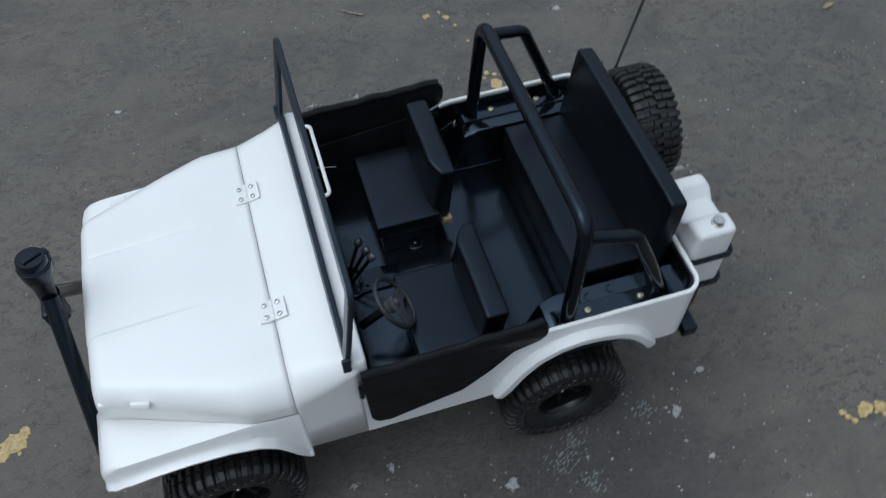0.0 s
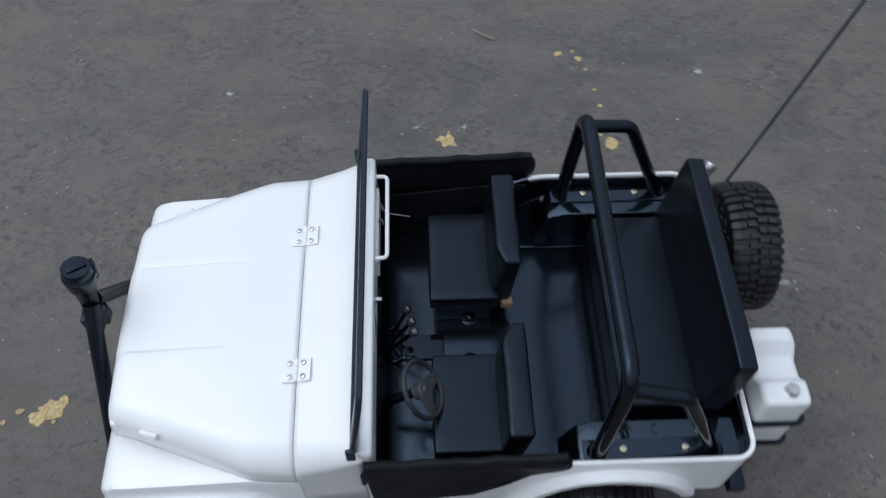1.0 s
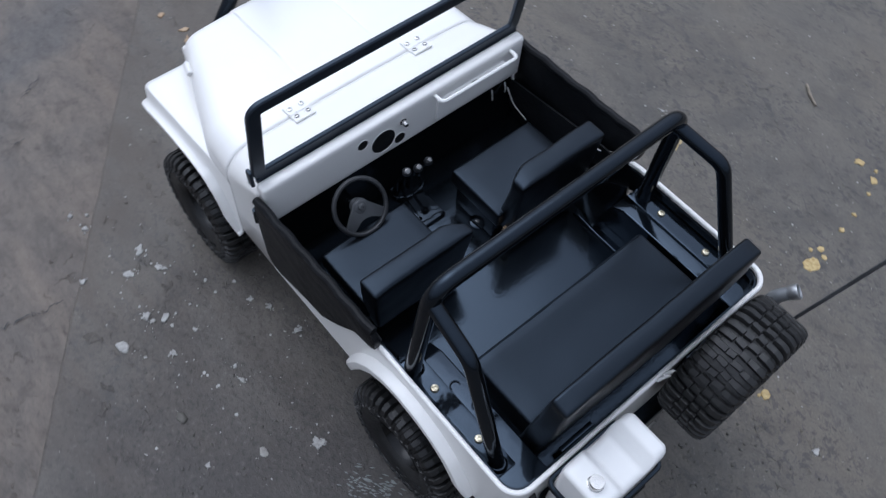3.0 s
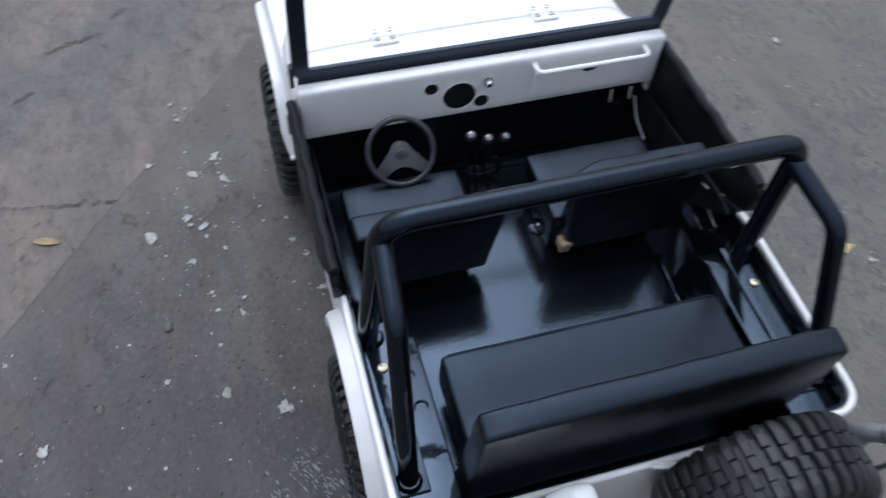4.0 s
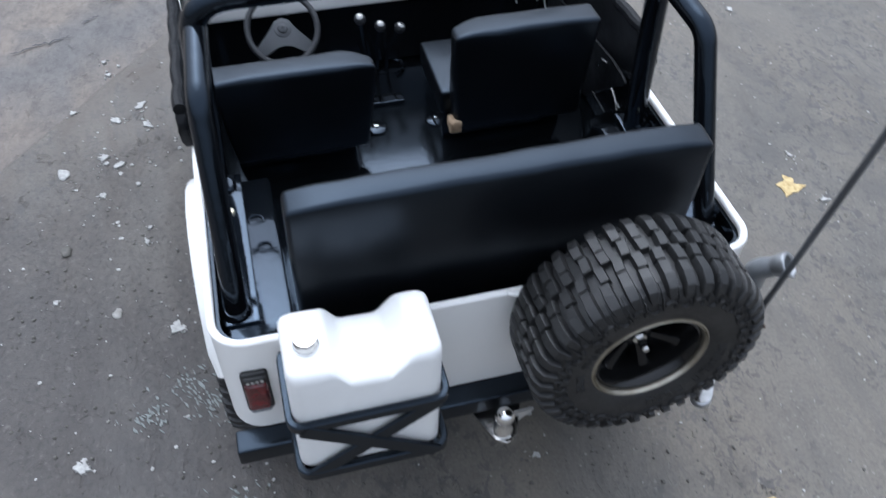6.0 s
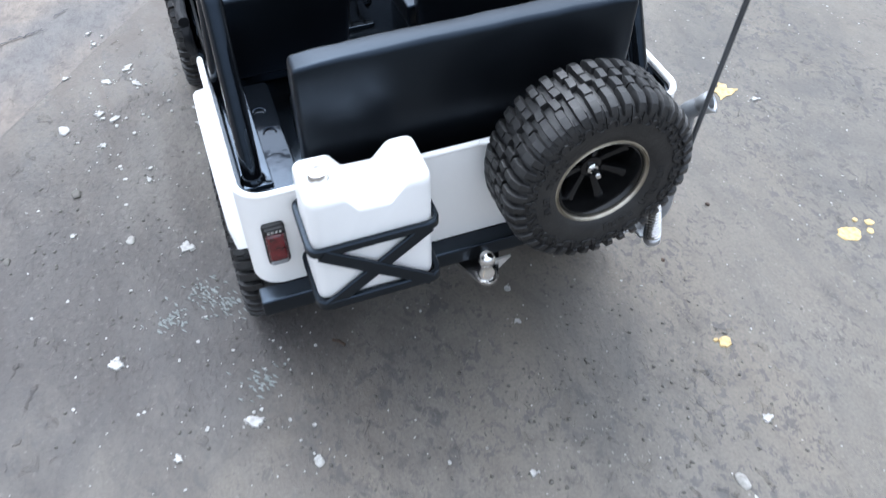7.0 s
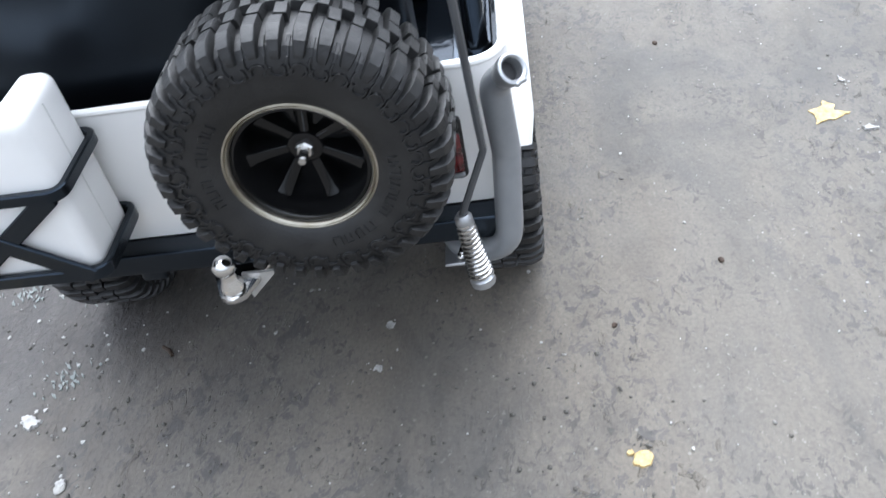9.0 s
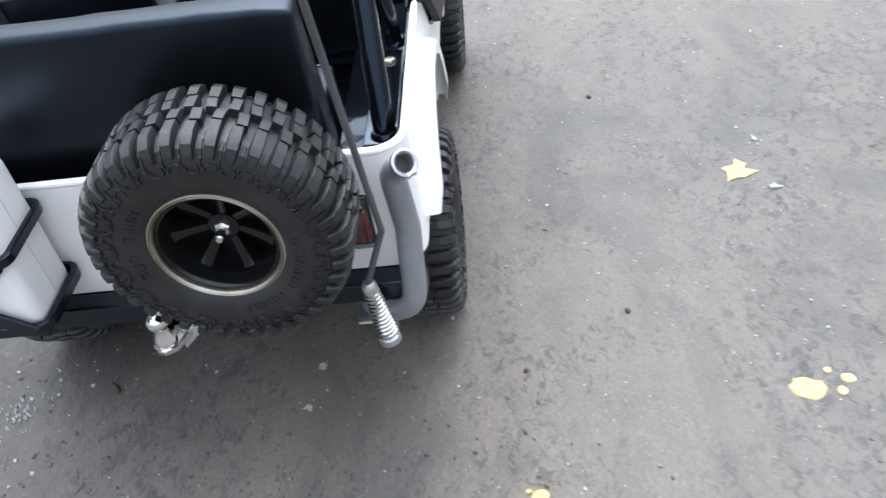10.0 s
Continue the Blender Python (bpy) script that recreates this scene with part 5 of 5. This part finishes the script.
part("can_cap", bm, STEEL, can, "bright metal cap")

# ---------------------------------------------------------------- spills and litter on the slab


def blob(bm, x, y, r, seed, h=0.0006, ragged=0.35, z=0.0, n=26, stretch=None, heading=None):
    """A flat uneven spill with a rounded rim."""
    rr = random.Random(seed)
    ph = rr.random() * 99
    st, turn = 1 + 0.12 * rr.random(), rr.random() * 3.14
    if stretch:
        st, turn = math.sqrt(stretch), heading
    edge, crest = [], []
    for k in range(n):
        a = 2 * math.pi * k / n
        d = r * (1 + ragged * noise.noise((math.cos(a) * 1.7 + ph, math.sin(a) * 1.7, ph)) + ragged * 0.6 * noise.noise((math.cos(a) * 5 + ph, math.sin(a) * 5, 2 * ph)))
        d = max(d, 0.5 * r)
        u, v = d * math.cos(a) * st, d * math.sin(a) / st
        u, v = u * math.cos(turn) - v * math.sin(turn), u * math.sin(turn) + v * math.cos(turn)
        edge.append((x + u, y + v, z - 0.0012))
        crest.append((x + u * 0.86, y + v * 0.86, z + h))
    vs = rings(bm, [edge, crest], cap=False)
    mid = bm.verts.new((x, y, z + h))
    for k in range(n):
        bm.faces.new((vs[1][k], vs[1][(k + 1) % n], mid))


YELLOWS = [((-0.073, -0.271, 0.0080, 0.3),), ((-0.069, -0.291, 0.0034, 0.2), (-0.076, -0.286, 0.0028, 0.2), (-0.064, -0.283, 0.002, 0.2)),
           ((-0.122, -0.1445, 0.0043, 0.2), (-0.1192, -0.1402, 0.0014, 0.2)),
           ((-0.226, 0.168, 0.0062, 0.35), (-0.221, 0.171, 0.0042, 0.3), (-0.237, 0.170, 0.0055, 0.3), (-0.238, 0.177, 0.0032, 0.25), (-0.206, 0.166, 0.0030, 0.2), (-0.208, 0.171, 0.0028, 0.2), (-0.211, 0.175, 0.0026, 0.2), (-0.231, 0.174, 0.0016, 0.3), (-0.247, 0.169, 0.0030, 0.3)),
           ((0.416, -0.006, 0.0100, 0.5), (0.427, 0.002, 0.0072, 0.4), (0.409, -0.012, 0.0050, 0.4), (0.413, 0.006, 0.0018, 0.4)),
           ((-0.055, -0.393, 0.0042, 0.6), (-0.034, -0.401, 0.0042, 0.6), (-0.061, -0.376, 0.002, 0.4), (-0.050, -0.404, 0.002, 0.4), (-0.069, -0.322, 0.0025, 0.4), (-0.066, -0.345, 0.002, 0.4))]
for k, group_ in enumerate(YELLOWS):
    for j, (x, y, r, rag) in enumerate(group_):
        bm = bmesh.new()
        blob(bm, x, y, r, 10 * k + j, 0.0003 + 0.0002 * j, rag)
        ob = part("paint_spill", bm, YELLOW, None, "dried yellow paint spill on the concrete" if r > 0.005 else "small drop of dried yellow paint on the concrete")
        tagged(ob, "", "paint spill", "yellow spills")

# x, y, radius, stretch, turn
SPOTS = [(0.279, 0.161, 0.0046, 2.1, 2.55), (0.265, 0.178, 0.0040, 1.3, 0.4), (0.255, 0.156, 0.0050, 1.4, 0.9), (0.280, 0.209, 0.0030, 1.2, 0.0), (0.324, 0.184, 0.0026, 1.3, 1.0),
         (0.342, 0.188, 0.0022, 1.0, 0.0), (0.224, 0.186, 0.0042, 1.3, 1.9), (0.217, 0.184, 0.0026, 1.1, 0.2), (0.214, 0.175, 0.0040, 1.8, 2.2), (0.184, 0.186, 0.0032, 1.2, 0.6),
         (0.060, 0.142, 0.0052, 1.1, 0.3), (0.143, 0.102, 0.0034, 1.2, 1.1), (0.173, 0.108, 0.0028, 1.0, 0.0), (0.191, 0.163, 0.0022, 1.3, 0.5), (0.134, 0.158, 0.0026, 1.2, 0.1),
         (0.147, 0.156, 0.0022, 1.0, 0.0), (0.134, 0.315, 0.0046, 1.2, 2.0), (0.095, 0.211, 0.0022, 1.1, 0.0), (0.188, 0.116, 0.0024, 1.2, 0.9), (-0.020, 0.193, 0.0055, 1.2, 0.7),
         (-0.083, 0.125, 0.0050, 1.3, 1.2), (-0.092, 0.167, 0.0032, 1.5, 0.4), (-0.117, 0.098, 0.0028, 1.0, 0.0), (-0.162, -0.004, 0.0024, 1.1, 0.0), (-0.174, -0.137, 0.0042, 1.2, 0.8),
         (-0.181, -0.369, 0.0045, 1.2, 0.3), (0.121, -0.298, 0.0030, 2.8, 0.2), (0.072, -0.298, 0.0030, 3.2, 1.4), (-0.067, -0.036, 0.0024, 1.1, 0.0), (0.313, -0.351, 0.0040, 1.1, 0.0),
         (-0.123, 0.220, 0.0050, 1.1, 0.0), (-0.042, -0.040, 0.0024, 1.1, 0.0), (0.066, 0.285, 0.0050, 1.1, 0.0)]
for k, (x, y, r, long_, turn_) in enumerate(SPOTS):
    bm = bmesh.new()
    blob(bm, x, y, r * 0.78, 300 + k, 0.0010, 0.75, n=40, stretch=long_, heading=turn_)
    spot = part("paint_spot", bm, SPECK, None, "splash of white paint on the concrete")
    tagged(spot, "", "paint spot", "white spots")
    rr = random.Random(900 + k)
    for j in range(7):
        far = 0.75 if j < 4 else 1.4
        bm = bmesh.new()
        blob(bm, x + rr.gauss(0, r * far), y + rr.gauss(0, r * far), r * rr.uniform(0.07, 0.30 if j < 4 else 0.16), 400 + 11 * k + j, 0.0003 + 0.00006 * j, 0.7, n=14)
        part("drop", bm, SPECK, spot)


STAR = [(0.102, -0.281), (0.0965, -0.2795), (0.094, -0.271), (0.0895, -0.2735), (0.081, -0.272), (0.0835, -0.2785), (0.0835, -0.283), (0.0885, -0.2925), (0.0915, -0.2845), (0.096, -0.287)]
torn = []
for (xa, ya), (xb, yb) in zip(STAR, STAR[1:] + STAR[:1]):
    for k in range(6):
        x, y = xa + (xb - xa) * k / 6, ya + (yb - ya) * k / 6
        torn.append((x + 0.0011 * noise.noise((x * 420, y * 420, 1.0)), y + 0.0011 * noise.noise((x * 420, y * 420, 7.0))))
bm = bmesh.new()
prism(bm, torn, lambda u, v, w: (u, v, w - 0.0002 + 0.0006 * noise.noise((u * 300, v * 300, 0))), 0.0007)
tagged(part("torn_scrap", bm, YELLOW, None, "pointed yellow scrap of dried paint on the concrete"), "", "paint scrap")
PETAL = surfaced("dry_petal", (0.34, 0.22, 0.12), (0.48, 0.36, 0.23), 160, 0.6, 900, 0.0004)
for k, (x, y, r, long_, turn_) in enumerate(((0.460, 0.008, 0.0044, 2.2, 2.7), (0.453, 0.005, 0.0030, 1.4, 0.4), (0.475, 0.003, 0.0032, 1.8, 1.2), (0.505, 0.011, 0.0036, 1.5, 2.2), (0.442, -0.004, 0.0028, 1.3, 0.2))):
    bm = bmesh.new()
    blob(bm, x, y, r, 800 + k, 0.0009, 0.6, n=28, stretch=long_, heading=turn_)
    tagged(part("dry_petal", bm, PETAL, None, "small dried orange-brown petal on the concrete"), "", "petal", "dry petals")


def crack(points, width, seed):
    """A jagged dark ribbon that follows the uneven lower paving."""
    rr = random.Random(seed)
    bm = bmesh.new()
    left, right = [], []
    pts = []
    for a, b in zip(points, points[1:]):
        for k in range(9):
            pts.append((a[0] + (b[0] - a[0]) * k / 9 + rr.gauss(0, 0.0016), a[1] + (b[1] - a[1]) * k / 9 + rr.gauss(0, 0.0016)))
    pts.append(points[-1])
    m = len(pts)
    for k, (x, y) in enumerate(pts):
        z = -DROP + 0.006 * noise.noise((x * 5, y * 5, 4.0)) + 0.0016
        w = width * (0.15 + 0.85 * math.sin(math.pi * min(1, (k + 1) / m))) * rr.uniform(0.15, 1.5)
        left.append((x + w, y + w * 0.3, z)), right.append((x - w, y - w * 0.3, z))
    rings(bm, [left, right], closed=False, cap=False)
    return tagged(part("pavement_crack", bm, HOLE, None, "jagged dark crack in the lower paving"), "", "crack", "", "structure")


crack([(0.398, 0.400), (0.394, 0.368), (0.389, 0.333), (0.385, 0.315), (0.387, 0.293), (0.382, 0.268), (0.377, 0.246), (0.377, 0.226)], 0.0009, 1)
crack([(0.605, 0.330), (0.620, 0.306), (0.625, 0.285), (0.634, 0.263)], 0.0012, 2)
crack([(0.534, 0.362), (0.546, 0.349), (0.553, 0.338)], 0.0010, 3)
crack([(0.581, 0.182), (0.583, 0.170)], 0.0009, 4)
crack([(0.700, 0.240), (0.720, 0.200), (0.730, 0.180)], 0.0010, 5)
crack([(0.655, 0.256), (0.666, 0.246), (0.672, 0.236)], 0.0010, 6)
crack([(0.520, 0.446), (0.527, 0.430)], 0.0012, 7)
crack([(0.640, 0.142), (0.649, 0.131), (0.662, 0.112)], 0.0007, 8)

SCUFF = surfaced("chalky_scuff", (0.15, 0.165, 0.158), (0.24, 0.26, 0.25), 200, 0.7, 900, 0.0003)
for k, (x, y) in enumerate(((0.003, 0.125), (0.004, 0.159), (0.020, 0.139), (-0.058, 0.117))):
    rr = random.Random(70 + k)
    bm = bmesh.new()
    for j in range(46):
        a, h = rr.uniform(0.2, 0.9), rr.uniform(0.0006, 0.0030)
        cx, cy, w = x + rr.gauss(0, 0.006), y + rr.gauss(0, 0.006), rr.uniform(0.00020, 0.00080)
        dx, dy = math.cos(a) * h, math.sin(a) * h
        z = 0.0002
        q = [(cx - dx, cy - dy, z), (cx - w * math.sin(a), cy + w * math.cos(a), z + 0.0002), (cx + dx, cy + dy, z), (cx + w * math.sin(a), cy - w * math.cos(a), z + 0.0002)]
        f = [bm.verts.new(p) for p in q]
        g = [bm.verts.new((p[0], p[1], -0.0012)) for p in q]
        bm.faces.new(f)
        for i in range(4):
            bm.faces.new((f[i], f[(i + 1) % 4], g[(i + 1) % 4], g[i]))
    tagged(part("chalk_scuff", bm, SCUFF, None, "pale chalky scratches on the concrete"), "", "scuff", "chalk scuffs", "stuff")

bm = bmesh.new()
rr = random.Random(6)
for k in range(70):
    blob(bm, -0.055 + rr.gauss(0, 0.06), 0.135 + rr.gauss(0, 0.045), 0.0004 + 0.0010 * rr.random() ** 3, 2000 + k, 0.0004, 0.6, n=7)
for k in range(60):
    blob(bm, 0.18 + rr.gauss(0, 0.07), 0.165 + rr.gauss(0, 0.03), 0.0004 + 0.0012 * rr.random() ** 3, 3000 + k, 0.0004, 0.6, n=7)
tagged(part("paint_drizzle", bm, SPECK, None, "drizzle of tiny white paint drops on the concrete"), "", "specks", "", "stuff")
bm = bmesh.new()
rr = random.Random(5)
for k in range(950):
    x, y = rr.uniform(-0.55, 0.6), rr.uniform(-0.55, 0.45)
    if EDGE_N[0] * x + EDGE_N[1] * y > EDGE_C - 0.01:
        continue
    blob(bm, x, y, 0.0003 + 0.0009 * rr.random() ** 4, k, 0.0003, 0.7, n=7)
tagged(part("paint_specks", bm, SPECK, None, "fine white specks scattered over the concrete"), "", "specks", "", "stuff")


def scattered(name, label, mat, spots, seed):
    """Many small uneven stones pressed into the ground, as one mesh."""
    rr = random.Random(seed)
    seed_bm = bmesh.new()
    bmesh.ops.create_icosphere(seed_bm, subdivisions=1, radius=1.0)
    base = [v.co.copy() for v in seed_bm.verts]
    tris = [[v.index for v in f.verts] for f in seed_bm.faces]
    seed_bm.free()
    verts, faces = [], []
    for x, y, r in spots:
        if EDGE_N[0] * x + EDGE_N[1] * y > EDGE_C - 0.01:
            continue
        o, turn, wide, high = len(verts), rr.random() * 6.28, rr.uniform(0.55, 1.0), rr.uniform(0.15, 0.36)
        c_, s_ = math.cos(turn), math.sin(turn)
        for p in base:
            k = r * rr.uniform(0.75, 1.15)
            u, v = p.x * k, p.y * k * wide
            verts.append((x + u * c_ - v * s_, y + u * s_ + v * c_, p.z * k * high + r * 0.08))
        faces += [[o + i for i in t] for t in tris]
    me = bpy.data.meshes.new(name)
    me.from_pydata(verts, [], faces)
    me.polygons.foreach_set("use_smooth", [True] * len(me.polygons))
    me.materials.append(mat)
    return tagged(new(name, me), label, "grit", "", "stuff")


rr = random.Random(15)
PALE_GRIT = [(rr.uniform(-0.5, 0.5), rr.uniform(-0.5, 0.4), 0.0004 + 0.0012 * rr.random() ** 3) for k in range(650)]
DARK_GRIT = [(rr.uniform(-0.45, 0.45), rr.uniform(-0.45, 0.4), 0.0004 + 0.0008 * rr.random() ** 3) for k in range(450)]
for cx, cy, sx, sy, many in ((-0.11, 0.00, 0.05, 0.07, 420), (-0.15, -0.10, 0.07, 0.05, 200), (0.09, 0.19, 0.07, 0.045, 420), (-0.06, 0.13, 0.05, 0.04, 90)):
    DARK_GRIT += [(rr.gauss(cx, sx), rr.gauss(cy, sy), 0.0005 + 0.0011 * rr.random() ** 3) for k in range(many)]
scattered("grit", "loose grey grit on the concrete", STONE, PALE_GRIT, 21)
scattered("dark_grit", "coarse dark grains standing out of the worn concrete", GRAIN, DARK_GRIT, 22)

# one rounded white lump and a few stones sunk into the slab
for x, y, r, mat_, label in ((0.211, 0.212, 0.0046, SPECK, "rounded white lump of plaster on the concrete"), (0.136, 0.207, 0.0042, GRAIN, "dark stone sunk into the concrete"),
                             (0.086, 0.252, 0.0030, GRAIN, "dark stone sunk into the concrete"), (0.079, 0.176, 0.0036, STONE, "grey stone sunk into the concrete"),
                             (-0.202, -0.104, 0.0040, STONE, "grey stone sunk into the concrete"), (-0.118, 0.098, 0.0030, STONE, "grey stone sunk into the concrete")):
    bm = bmesh.new()
    bmesh.ops.create_icosphere(bm, subdivisions=3, radius=r, matrix=Matrix.Translation((x, y, r * 0.05)) @ Matrix.Diagonal((1.2, 0.8, 0.36, 1)))
    for v in bm.verts:
        v.co += Vector((1, 1, 0.6)) * r * 0.30 * noise.noise(v.co * 240)
    tagged(part("stone", bm, mat_, None, label, 50), "", "stone", "stones")

for k, (x, y, r) in enumerate(((0.186, -0.202, 0.0020), (-0.053, -0.143, 0.0016), (-0.018, -0.198, 0.0016))):
    bm = bmesh.new()
    bmesh.ops.create_icosphere(bm, subdivisions=3, radius=r, matrix=Matrix.Translation((x, y, r * 0.25)) @ Matrix.Diagonal((1.1, 0.8, 0.55, 1)))
    for v in bm.verts:
        v.co += Vector((1, 1, 0.6)) * r * 0.22 * noise.noise(v.co * 260)
    ob = part("pebble", bm, BARK, None, "small dark pebble on the concrete", 50)
    tagged(ob, "", "pebble", "pebbles")


def leaf(x, y, z, length, turn):
    bm = bmesh.new()
    loops = []
    for u in np.linspace(-1, 1, 13):
        w = 0.30 * length * (1 - abs(u) ** 2.2) + 0.0004
        cx = x + length * u * math.cos(turn)
        cy = y + length * u * math.sin(turn)
        q = (-math.sin(turn), math.cos(turn))
        lift = 0.0012 + 0.10 * length * (1 - u * u) * 0.6
        loops.append([(cx + q[0] * w * k, cy + q[1] * w * k, z + lift + 0.28 * w * abs(k) ** 1.5) for k in (-1, -0.6, -0.2, 0.2, 0.6, 1)])
    rings(bm, loops, closed=False, cap=False)
    return thicker(tagged(part("dry_leaf", bm, LEAF, None, "curled dry yellow leaf on the paving"), "", "leaf"), 0.0006)


leaf(0.346, 0.327, -DROP, 0.0125, 1.30)
leaf(-0.476, -0.275, 0.0, 0.009, 0.3)
bm = bmesh.new()
tube(bm, [(0.056, -0.441, 0.0012), (0.045, -0.431, 0.0020), (0.034, -0.425, 0.0012)], 0.0012, 7, 0.004)
tagged(part("twig", bm, TWIG, None, "short dry twig on the concrete"), "", "twig")
bm = bmesh.new()
tube(bm, [(-0.0440, 0.0720, 0.0006), (-0.0465, 0.0685, 0.0010), (-0.0500, 0.0660, 0.0006)], 0.0009, 7, 0.002)
tagged(part("bark_scrap", bm, BARK, None, "brown scrap of bark on the concrete"), "", "bark")
